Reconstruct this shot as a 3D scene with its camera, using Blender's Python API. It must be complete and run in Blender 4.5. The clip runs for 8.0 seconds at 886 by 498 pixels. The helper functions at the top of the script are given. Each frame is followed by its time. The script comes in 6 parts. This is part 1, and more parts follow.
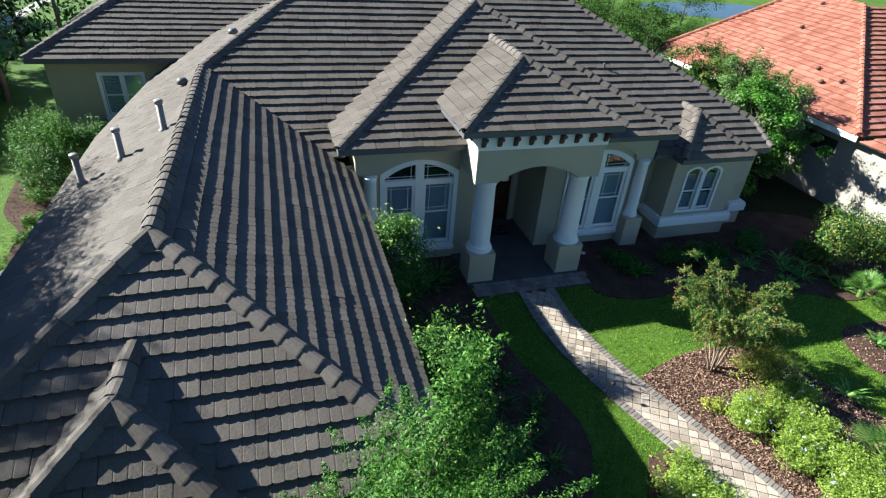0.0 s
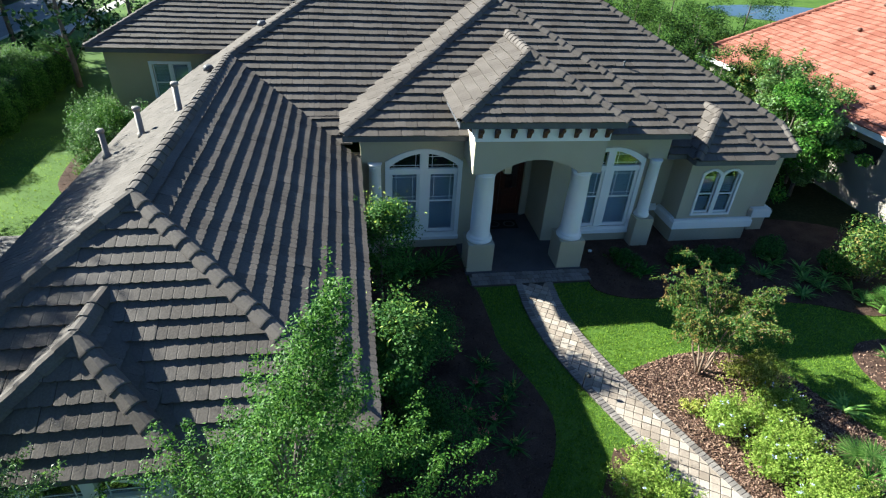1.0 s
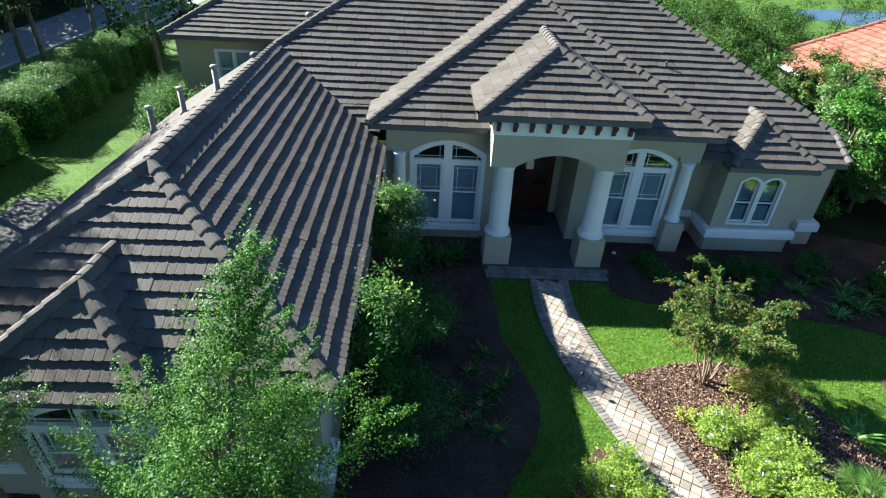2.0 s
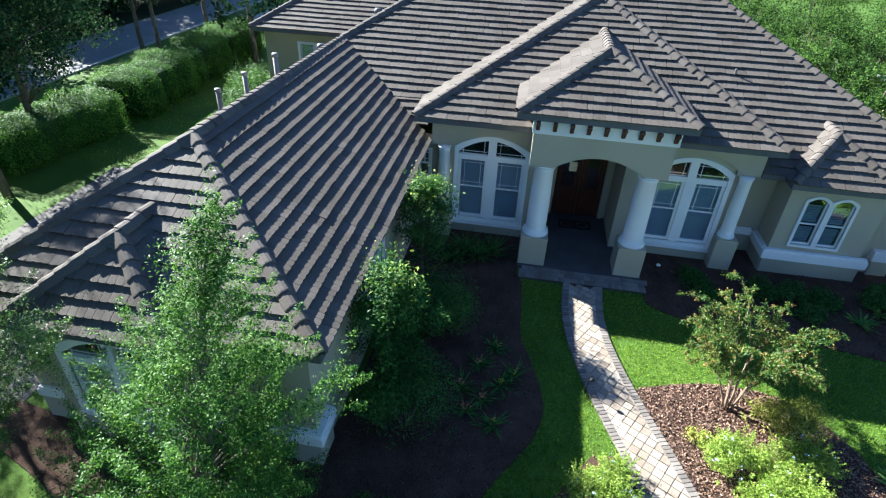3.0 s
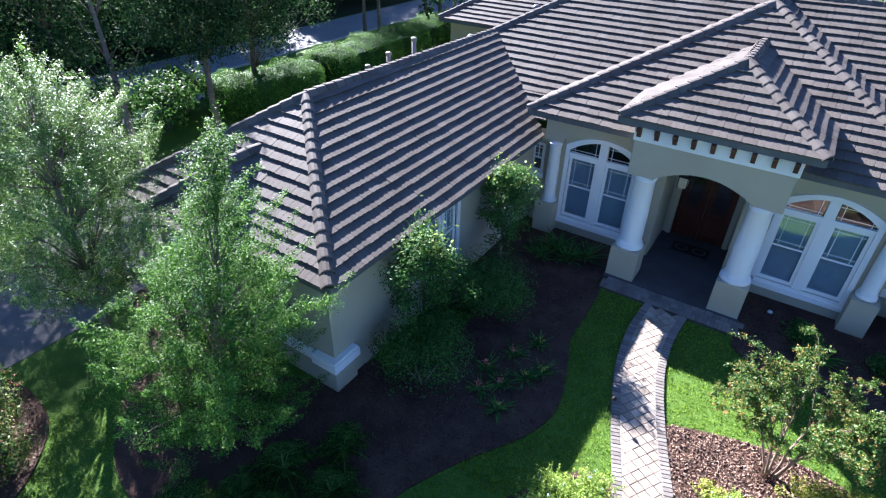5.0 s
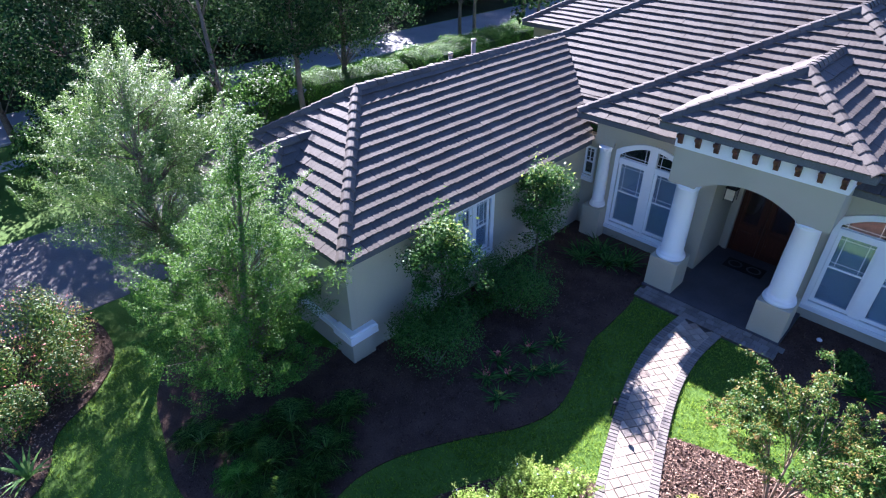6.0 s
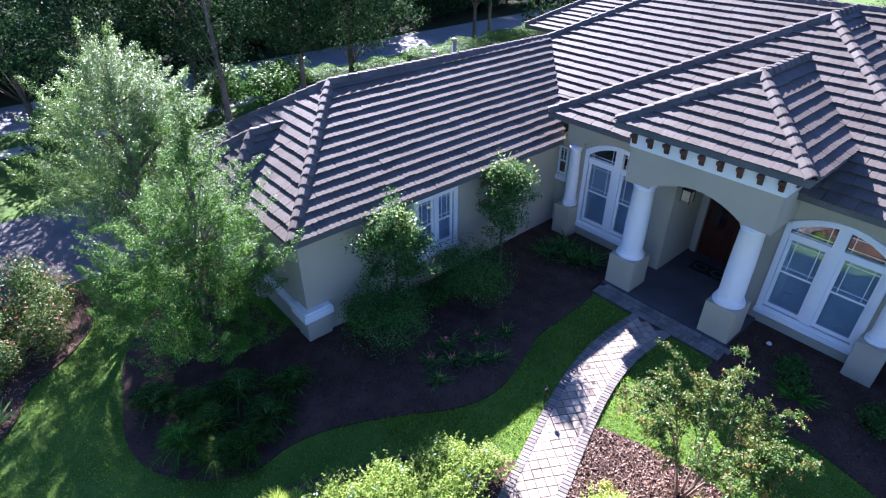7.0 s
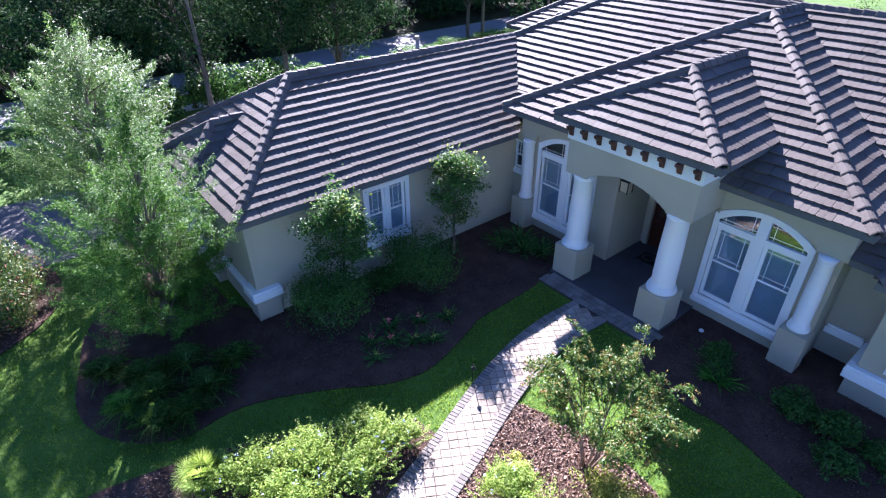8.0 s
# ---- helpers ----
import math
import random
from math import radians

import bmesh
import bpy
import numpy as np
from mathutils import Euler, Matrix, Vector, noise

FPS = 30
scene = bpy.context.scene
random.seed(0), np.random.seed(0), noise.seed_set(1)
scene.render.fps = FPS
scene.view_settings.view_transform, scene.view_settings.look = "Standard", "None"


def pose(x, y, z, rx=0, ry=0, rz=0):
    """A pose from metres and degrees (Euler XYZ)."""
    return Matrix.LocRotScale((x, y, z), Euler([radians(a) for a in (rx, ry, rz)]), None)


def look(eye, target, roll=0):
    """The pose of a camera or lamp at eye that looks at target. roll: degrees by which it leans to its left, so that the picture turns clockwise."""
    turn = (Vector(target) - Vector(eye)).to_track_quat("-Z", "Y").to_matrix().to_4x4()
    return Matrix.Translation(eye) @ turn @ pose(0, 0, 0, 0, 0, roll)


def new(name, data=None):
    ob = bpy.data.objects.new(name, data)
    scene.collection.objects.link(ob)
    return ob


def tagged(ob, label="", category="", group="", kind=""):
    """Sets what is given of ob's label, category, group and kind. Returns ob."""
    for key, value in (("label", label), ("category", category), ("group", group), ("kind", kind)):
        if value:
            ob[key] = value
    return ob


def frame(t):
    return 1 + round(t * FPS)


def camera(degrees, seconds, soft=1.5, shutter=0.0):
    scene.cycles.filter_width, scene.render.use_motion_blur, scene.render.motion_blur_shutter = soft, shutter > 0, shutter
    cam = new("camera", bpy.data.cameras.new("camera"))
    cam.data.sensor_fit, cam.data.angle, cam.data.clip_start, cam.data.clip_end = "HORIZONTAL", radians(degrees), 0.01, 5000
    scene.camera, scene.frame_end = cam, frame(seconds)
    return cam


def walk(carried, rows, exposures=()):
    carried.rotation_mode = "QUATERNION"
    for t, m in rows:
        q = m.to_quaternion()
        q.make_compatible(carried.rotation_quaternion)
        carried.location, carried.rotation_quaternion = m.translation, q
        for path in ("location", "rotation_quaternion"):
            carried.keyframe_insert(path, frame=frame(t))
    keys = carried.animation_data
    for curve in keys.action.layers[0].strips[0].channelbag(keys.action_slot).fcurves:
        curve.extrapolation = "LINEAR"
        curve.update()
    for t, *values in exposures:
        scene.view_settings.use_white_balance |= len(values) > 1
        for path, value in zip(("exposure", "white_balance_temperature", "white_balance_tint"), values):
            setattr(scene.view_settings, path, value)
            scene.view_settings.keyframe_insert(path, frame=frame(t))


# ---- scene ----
import itertools

cam = camera(77.6, 8.0, soft=1.2)
PATH = [
    (0, (-0.428, -0.012, 10.216), (0.1, 1.587, 9.138), 4.4),
    (0.5, (0.419, -0.555, 10.213), (0.837, 1.075, 9.132), 4.0),
    (1, (1.241, -1.017, 10.21), (1.56, 0.633, 9.125), 3.7),
    (1.5, (2.025, -1.36, 10.224), (2.231, 0.302, 9.13), 3.5),
    (3, (4.459, -1.903, 10.19), (4.219, -0.252, 9.087), 2.7),
    (3.5, (5.325, -1.899, 10.185), (4.92, -0.283, 9.079), 2.3),
    (4, (6.211, -1.828, 10.194), (5.635, -0.267, 9.085), 1.9),
    (4.5, (7.131, -1.682, 10.195), (6.386, -0.196, 9.083), 1.6),
    (5, (8.086, -1.449, 10.183), (7.18, -0.057, 9.068), 1.3),
    (6.3, (10.621, -0.52, 10.211), (9.385, 0.608, 9.115), -0.5),
    (6.5, (11.005, -0.334, 10.211), (9.754, 0.779, 9.117), -0.2),
    (7, (11.946, 0.226, 10.193), (10.672, 1.317, 9.104), -0.2),
    (7.5, (12.909, 0.736, 10.168), (11.612, 1.807, 9.086), -0.3),
    (8, (13.864, 1.238, 10.148), (12.548, 2.288, 9.069), -0.5),
]
walk(cam, [(t, look(eye, target, roll)) for t, eye, target, roll in PATH], [(0.0, 1.97, 4980, 7), (1.5, 2.24, 4970, 5), (3.5, 2.66, 4800, 12), (5.0, 2.82, 4740, 22), (6.5, 2.92, 4740, 32), (8.0, 2.92, 4720, 32)])

# ---- light ----
SUN_WAY = Vector((-1.49, 0.90, 1.0)).normalized()
world = bpy.data.worlds.new("sky")
scene.world = world
world.use_nodes = True
wn = world.node_tree
sky = wn.nodes.new("ShaderNodeTexSky")
sky.sky_type = "NISHITA"
sky.sun_disc = False
sky.sun_elevation = math.asin(SUN_WAY.z)
sky.sun_rotation = math.atan2(SUN_WAY.x, SUN_WAY.y)
sky.air_density, sky.dust_density, sky.ozone_density = 1.0, 0.3, 2.2
wn.links.new(sky.outputs["Color"], wn.nodes["Background"].inputs["Color"])
wn.nodes["Background"].inputs["Strength"].default_value = 0.028
sun_data = bpy.data.lights.new("sun", "SUN")
sun_data.energy, sun_data.angle, sun_data.color = 5.0, radians(0.55), (1.0, 0.83, 0.57)
sun = new("sun", sun_data)
sun.matrix_world = look(SUN_WAY * 60, (0, 0, 0))

# ---- materials ----
def material(name, colours, rough=0.8, grain=40.0, blotch=1.2, bump=0.3, vary=0.25, metal=0.0, spec=0.3,
             leaf=0.0, streak=None, stops=None):
    """A procedural surface: fine grain over broad blotches between the given colours, its own shade for each piece, fine relief."""
    m = bpy.data.materials.new(name)
    m.use_nodes = True
    t = m.node_tree
    n, link = t.nodes, t.links.new
    bsdf = n["Principled BSDF"]
    bsdf.inputs["Roughness"].default_value = rough
    bsdf.inputs["Metallic"].default_value = metal
    bsdf.inputs["Specular IOR Level"].default_value = spec
    place = n.new("ShaderNodeTexCoord")
    geo = n.new("ShaderNodeNewGeometry")
    fine = n.new("ShaderNodeTexNoise")
    fine.inputs["Scale"].default_value, fine.inputs["Detail"].default_value = grain, 5.0
    broad = n.new("ShaderNodeTexNoise")
    broad.inputs["Scale"].default_value, broad.inputs["Detail"].default_value = blotch, 4.0
    for tex in (fine, broad):
        if streak:
            mp = n.new("ShaderNodeMapping")
            mp.inputs["Scale"].default_value = streak
            link(geo.outputs["Position"], mp.inputs["Vector"])
            link(mp.outputs["Vector"], tex.inputs["Vector"])
        else:
            link(geo.outputs["Position"], tex.inputs["Vector"])
    mix = n.new("ShaderNodeMath")
    mix.operation = "MULTIPLY_ADD"
    mix.inputs[1].default_value = 0.55
    link(fine.outputs["Fac"], mix.inputs[0])
    half = n.new("ShaderNodeMath")
    half.operation = "MULTIPLY"
    half.inputs[1].default_value = 0.45
    link(broad.outputs["Fac"], half.inputs[0])
    link(half.outputs[0], mix.inputs[2])
    info = n.new("ShaderNodeObjectInfo")
    add = n.new("ShaderNodeMath")
    add.operation = "ADD"
    link(info.outputs["Random"], add.inputs[0])
    link(geo.outputs["Random Per Island"], add.inputs[1])
    frac = n.new("ShaderNodeMath")
    frac.operation = "FRACT"
    link(add.outputs[0], frac.inputs[0])
    shade = n.new("ShaderNodeMath")
    shade.operation = "MULTIPLY_ADD"
    shade.inputs[1].default_value = vary
    shade.inputs[2].default_value = -vary / 2
    link(frac.outputs[0], shade.inputs[0])
    tot = n.new("ShaderNodeMath")
    tot.operation = "ADD"
    link(mix.outputs[0], tot.inputs[0])
    link(shade.outputs[0], tot.inputs[1])
    ramp = n.new("ShaderNodeValToRGB")
    el = ramp.color_ramp.elements
    at = stops or [0.32 + 0.36 * i / (len(colours) - 1) for i in range(len(colours))]
    el[0].position, el[0].color = at[0], (*colours[0], 1)
    el[1].position, el[1].color = at[-1], (*colours[-1], 1)
    for p, c in zip(at[1:-1], colours[1:-1]):
        e = el.new(p)
        e.color = (*c, 1)
    link(tot.outputs[0], ramp.inputs["Fac"])
    link(ramp.outputs["Color"], bsdf.inputs["Base Color"])
    if bump:
        b = n.new("ShaderNodeBump")
        b.inputs["Strength"].default_value = bump
        b.inputs["Distance"].default_value = 0.02
        link(fine.outputs["Fac"], b.inputs["Height"])
        link(b.outputs["Normal"], bsdf.inputs["Normal"])
    if leaf:
        tr = n.new("ShaderNodeBsdfTranslucent")
        hue = n.new("ShaderNodeHueSaturation")
        hue.inputs["Hue"].default_value = 0.485
        hue.inputs["Value"].default_value = 1.45
        link(ramp.outputs["Color"], hue.inputs["Color"])
        link(hue.outputs["Color"], tr.inputs["Color"])
        ms = n.new("ShaderNodeMixShader")
        ms.inputs["Fac"].default_value = leaf
        link(bsdf.outputs[0], ms.inputs[1])
        link(tr.outputs[0], ms.inputs[2])
        link(ms.outputs[0], n["Material Output"].inputs["Surface"])
    return m


def glass_material():
    m = bpy.data.materials.new("window_glass")
    m.use_nodes = True
    t = m.node_tree
    n, link = t.nodes, t.links.new
    n.remove(n["Principled BSDF"])
    clear = n.new("ShaderNodeBsdfTransparent")
    clear.inputs["Color"].default_value = (0.80, 0.86, 0.90, 1)
    gloss = n.new("ShaderNodeBsdfGlossy")
    gloss.inputs["Roughness"].default_value = 0.03
    facing = n.new("ShaderNodeLayerWeight")
    facing.inputs["Blend"].default_value = 0.5
    curve = n.new("ShaderNodeMath")
    curve.operation = "POWER"
    curve.inputs[1].default_value = 3.0
    link(facing.outputs["Facing"], curve.inputs[0])
    scale = n.new("ShaderNodeMath")
    scale.operation = "MULTIPLY_ADD"
    scale.inputs[1].default_value = 0.75
    scale.inputs[2].default_value = 0.16
    link(curve.outputs[0], scale.inputs[0])
    ms = n.new("ShaderNodeMixShader")
    link(scale.outputs[0], ms.inputs["Fac"])
    link(clear.outputs[0], ms.inputs[1])
    link(gloss.outputs[0], ms.inputs[2])
    link(ms.outputs[0], n["Material Output"].inputs["Surface"])
    return m


TILE = material("concrete_roof_tile", [(0.080, 0.069, 0.061), (0.106, 0.093, 0.083), (0.132, 0.117, 0.106)], 0.74, 30, 0.9, 0.2, 0.2, spec=0.16)
CAP = material("concrete_ridge_cap", [(0.082, 0.071, 0.064), (0.108, 0.095, 0.086), (0.134, 0.119, 0.109)], 0.74, 30, 1.1, 0.2, 0.25, spec=0.16)
DECK = material("roof_underlay", [(0.06, 0.055, 0.05), (0.10, 0.09, 0.085)], 0.9, 20, 1.0, 0.2, 0.1)
STUCCO = material("olive_beige_stucco", [(0.36, 0.335, 0.25), (0.41, 0.383, 0.29), (0.46, 0.43, 0.33)], 0.9, 90, 0.7, 0.35, 0.05)
# Yellower stucco copy: warm sunlight on the rear walls is in its colour.
STUCCO_SUN = material("sunlit_stucco", [(0.35, 0.31, 0.195), (0.40, 0.355, 0.23), (0.45, 0.40, 0.265)], 0.9, 90, 0.7, 0.35, 0.05)
WHITE = material("white_trim_paint", [(0.72, 0.725, 0.72), (0.78, 0.785, 0.78), (0.83, 0.83, 0.82)], 0.55, 60, 1.0, 0.08, 0.05)
FASCIA = material("slate_fascia_paint", [(0.075, 0.08, 0.09), (0.10, 0.105, 0.12), (0.13, 0.135, 0.15)], 0.5, 40, 1.0, 0.08, 0.08)
BRACKET = material("stained_bracket_wood", [(0.06, 0.028, 0.018), (0.12, 0.055, 0.032)], 0.6, 25, 2.0, 0.2, 0.2)
DOORWOOD = material("mahogany_door", [(0.028, 0.009, 0.006), (0.055, 0.018, 0.011), (0.085, 0.029, 0.017)], 0.35, 8, 2.0, 0.15, 0.15, streak=(14, 14, 1))
BLIND = material("blind_slat", [(0.68, 0.71, 0.75), (0.78, 0.80, 0.83)], 0.6, 10, 1.0, 0.0, 0.1)
# Near-black colour stands in for the darkness of unlit rooms.
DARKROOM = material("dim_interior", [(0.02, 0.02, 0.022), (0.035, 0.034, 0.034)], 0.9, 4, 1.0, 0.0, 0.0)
GLASS = glass_material()
LEAD = material("white_muntin", [(0.76, 0.77, 0.76), (0.83, 0.83, 0.82)], 0.5, 60, 1.0, 0.0, 0.05)
PAVER = material("tumbled_tan_paver", [(0.23, 0.19, 0.152), (0.335, 0.285, 0.235), (0.42, 0.37, 0.31)], 0.85, 45, 1.6, 0.35, 0.38, spec=0.12)
EDGER = material("grey_edging_paver", [(0.13, 0.115, 0.105), (0.185, 0.165, 0.15), (0.24, 0.217, 0.198)], 0.85, 45, 1.6, 0.4, 0.3)
PORCHPAVER = material("charcoal_porch_paver", [(0.055, 0.05, 0.056), (0.075, 0.07, 0.076), (0.10, 0.093, 0.098)], 0.8, 45, 1.6, 0.3, 0.25)
SAND = material("joint_sand", [(0.05, 0.042, 0.036), (0.09, 0.076, 0.064)], 0.95, 60, 3.0, 0.4, 0.0)
GRASS = material("turf", [(0.036, 0.074, 0.011), (0.068, 0.128, 0.016), (0.112, 0.183, 0.026)], 0.85, 26, 0.6, 0.8, 0.0, spec=0.15)
BLADE = material("grass_blade", [(0.085, 0.165, 0.012), (0.160, 0.285, 0.022), (0.275, 0.41, 0.045)], 0.6, 9, 0.8, 0.0, 0.6, leaf=0.40, spec=0.2)
MULCH = material("bark_mulch", [(0.034, 0.021, 0.016), (0.068, 0.043, 0.032), (0.12, 0.078, 0.058)], 0.95, 38, 1.5, 1.0, 0.0, spec=0.15)
# Darker copy of the sunny chips: the beds' shade is in its colour.
SHADECHIP = material("shaded_mulch_chip", [(0.042, 0.026, 0.020), (0.075, 0.047, 0.036), (0.115, 0.076, 0.058)], 0.95, 20, 3.0, 0.2, 0.7, spec=0.1)
# Near-black litter: the shade below the trees is put into its colour.
SHADELITTER = material("shaded_litter", [(0.012, 0.016, 0.008), (0.022, 0.03, 0.012), (0.04, 0.045, 0.02)], 0.95, 8, 0.5, 0.6, 0.0, spec=0.1)
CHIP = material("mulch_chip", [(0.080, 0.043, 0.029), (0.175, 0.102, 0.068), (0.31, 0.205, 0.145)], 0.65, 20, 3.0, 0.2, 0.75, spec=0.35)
ROAD = material("grey_asphalt", [(0.14, 0.14, 0.15), (0.20, 0.20, 0.205), (0.25, 0.25, 0.25)], 0.9, 30, 0.4, 0.3, 0.0)
CONCRETE = material("pale_concrete", [(0.32, 0.31, 0.29), (0.42, 0.41, 0.38)], 0.9, 30, 0.8, 0.3, 0.0)
DRIVE = material("grey_drive_paver", [(0.075, 0.072, 0.072), (0.115, 0.11, 0.108), (0.16, 0.15, 0.145)], 0.9, 35, 1.0, 0.4, 0.35, spec=0.15)
PIPE = material("weathered_galvanised_metal", [(0.20, 0.185, 0.17), (0.31, 0.29, 0.27)], 0.55, 25, 3.0, 0.15, 0.1, metal=0.35)
BLACK = material("black_lamp_metal", [(0.010, 0.010, 0.011), (0.02, 0.02, 0.02)], 0.7, 25, 3.0, 0.1, 0.1)
LANTERN = material("frosted_lantern_glass", [(0.42, 0.36, 0.26), (0.55, 0.48, 0.36)], 0.4, 15, 3.0, 0.1, 0.1)
TERRA = material("terracotta_tile", [(0.20, 0.080, 0.054), (0.275, 0.118, 0.083), (0.35, 0.165, 0.122)], 0.85, 20, 0.7, 0.3, 0.3, spec=0.1)
NEIGHBOUR = material("cream_stucco", [(0.26, 0.24, 0.205), (0.31, 0.285, 0.245), (0.36, 0.335, 0.29)], 0.9, 60, 0.7, 0.3, 0.05)
BARK = material("grey_bark", [(0.07, 0.055, 0.045), (0.14, 0.115, 0.095), (0.21, 0.18, 0.155)], 0.95, 30, 4.0, 0.8, 0.2)
PALEBARK = material("smooth_tan_bark", [(0.17, 0.12, 0.085), (0.29, 0.22, 0.165)], 0.8, 20, 5.0, 0.3, 0.2)
WATER = material("pond_water", [(0.02, 0.035, 0.05), (0.03, 0.05, 0.07)], 0.06, 3, 0.5, 0.05, 0.0, spec=0.6)
OAKLEAF = material("oak_leaf", [(0.038, 0.095, 0.014), (0.083, 0.178, 0.028), (0.155, 0.27, 0.055)], 0.46, 4, 0.7, 0.0, 0.7, leaf=0.34, spec=0.7)
YOUNGLEAF = material("young_oak_leaf", [(0.026, 0.085, 0.009), (0.058, 0.15, 0.016), (0.115, 0.235, 0.03)], 0.55, 4, 0.7, 0.0, 0.7, leaf=0.34, spec=0.26)
DARKLEAF = material("dark_shrub_leaf", [(0.024, 0.07, 0.013), (0.05, 0.13, 0.023), (0.09, 0.19, 0.038)], 0.55, 4, 0.7, 0.0, 0.7, leaf=0.3, spec=0.15)
LIMELEAF = material("lime_shrub_leaf", [(0.12, 0.205, 0.018), (0.22, 0.33, 0.036), (0.35, 0.45, 0.085)], 0.55, 4, 0.7, 0.0, 0.7, leaf=0.35, spec=0.22)
YELLOWLEAF = material("golden_shrub_leaf", [(0.15, 0.19, 0.02), (0.28, 0.33, 0.04), (0.45, 0.47, 0.10)], 0.5, 4, 0.7, 0.0, 0.7, leaf=0.35, spec=0.25)
BRONZETIP = material("bronze_seed_head", [(0.14, 0.09, 0.03), (0.24, 0.16, 0.055), (0.34, 0.25, 0.09)], 0.7, 6, 1.0, 0.0, 0.6, leaf=0.2, spec=0.1)
MYRTLELEAF = material("crape_myrtle_leaf", [(0.032, 0.085, 0.012), (0.066, 0.142, 0.020), (0.125, 0.195, 0.029), (0.26, 0.20, 0.047)], 0.5, 4, 0.9, 0.0, 0.6, leaf=0.25, spec=0.3, stops=[0.3, 0.48, 0.64, 0.8])
GARDENLEAF = material("garden_tree_leaf", [(0.010, 0.032, 0.006), (0.028, 0.075, 0.011), (0.095, 0.18, 0.028)], 0.6, 4, 0.5, 0.0, 0.7, leaf=0.3, spec=0.12)
HEDGELEAF = material("hedge_leaf", [(0.026, 0.09, 0.008), (0.06, 0.17, 0.016), (0.12, 0.26, 0.03)], 0.6, 4, 0.7, 0.0, 0.7, leaf=0.22, spec=0.15)
PALMLEAF = material("palm_leaf", [(0.05, 0.13, 0.018), (0.10, 0.22, 0.034), (0.20, 0.33, 0.07)], 0.5, 4, 0.7, 0.0, 0.6, leaf=0.33, spec=0.3)
# Near-black leaf: shade inside the woods and hedges is in its colour.
WOODLEAF = material("shaded_woodland_leaf", [(0.010, 0.030, 0.012), (0.022, 0.056, 0.018), (0.045, 0.095, 0.028)], 0.7, 2, 0.4, 0.0, 0.7, leaf=0.2, spec=0.05)
PINKBUD = material("pale_blue_flower", [(0.36, 0.42, 0.62), (0.50, 0.55, 0.72)], 0.6, 10, 2.0, 0.0, 0.3)
REDBUD = material("rosy_flower", [(0.42, 0.10, 0.08), (0.60, 0.22, 0.17)], 0.6, 10, 2.0, 0.0, 0.5)

# ---- building tools ----
def empty(name, label="", category="", group="", at=(0, 0, 0), kind=""):
    ob = new(name)
    ob.location = at
    ob.empty_display_size = 0.2
    return tagged(ob, label, category, group, kind)


def hang(ob, parent):
    """Make ob a part of parent without moving it."""
    if parent is not None:
        bpy.context.view_layer.update()
        ob.parent = parent
        ob.matrix_parent_inverse = parent.matrix_world.inverted()
    return ob


def link_mesh(name, mesh, mats, parent=None, label="", kind=""):
    for m in (mats if isinstance(mats, (list, tuple)) else [mats]):
        mesh.materials.append(m)
    ob = new(name, mesh)
    if parent is not None:
        hang_fast(ob, parent)
    if label or kind:
        tagged(ob, label, kind=kind)
    return ob


def hang_fast(ob, parent):
    """Parent by plain matrices: parents here are never scaled or turned, so their summed places suffice."""
    p, off = parent, Vector((0, 0, 0))
    while p is not None:
        off += p.location
        p = p.parent
    ob.parent = parent
    ob.location = Vector(ob.location) - off


def part(name, bm, mat, parent=None, label="", smooth=False, kind=""):
    """Link a bmesh as one mesh object, under a thing or a part if given."""
    bmesh.ops.recalc_face_normals(bm, faces=bm.faces)
    mesh = bpy.data.meshes.new(name)
    bm.to_mesh(mesh)
    bm.free()
    if smooth:
        for p in mesh.polygons:
            p.use_smooth = True
    return link_mesh(name, mesh, mat, parent, label, kind)


def raw(name, verts, faces, mat, parent=None, label="", kind="", smooth=False):
    mesh = bpy.data.meshes.new(name)
    mesh.from_pydata([tuple(v) for v in verts], [], [tuple(f) for f in faces])
    if smooth:
        for p in mesh.polygons:
            p.use_smooth = True
    return link_mesh(name, mesh, mat, parent, label, kind)


def quads(name, verts, mat, parent=None, label="", kind="", per=4):
    """One mesh of many separate faces, from an array of corners, per corners a face."""
    verts = np.asarray(verts, dtype=np.float32).reshape(-1, 3)
    count = len(verts) // per
    mesh = bpy.data.meshes.new(name)
    mesh.vertices.add(len(verts))
    mesh.vertices.foreach_set("co", verts.ravel())
    mesh.loops.add(len(verts))
    mesh.loops.foreach_set("vertex_index", np.arange(len(verts), dtype=np.int32))
    mesh.polygons.add(count)
    mesh.polygons.foreach_set("loop_start", np.arange(0, len(verts), per, dtype=np.int32))
    mesh.polygons.foreach_set("loop_total", np.full(count, per, dtype=np.int32))
    mesh.update(calc_edges=True)
    return link_mesh(name, mesh, mat, parent, label, kind)


def add_box(bm, x0, x1, y0, y1, z0, z1, bevel=0.0):
    made = bmesh.ops.create_cube(bm, size=1.0)["verts"]
    bmesh.ops.scale(bm, vec=(x1 - x0, y1 - y0, z1 - z0), verts=made)
    bmesh.ops.translate(bm, vec=((x0 + x1) / 2, (y0 + y1) / 2, (z0 + z1) / 2), verts=made)
    if bevel:
        edges = list({e for v in made for e in v.link_edges})
        bmesh.ops.bevel(bm, geom=edges, offset=bevel, segments=2, affect="EDGES", profile=0.6)
    return bm


def box(name, x0, x1, y0, y1, z0, z1, mat, parent=None, bevel=0.0, label="", kind=""):
    return part(name, add_box(bmesh.new(), x0, x1, y0, y1, z0, z1, bevel), mat, parent, label, kind=kind)


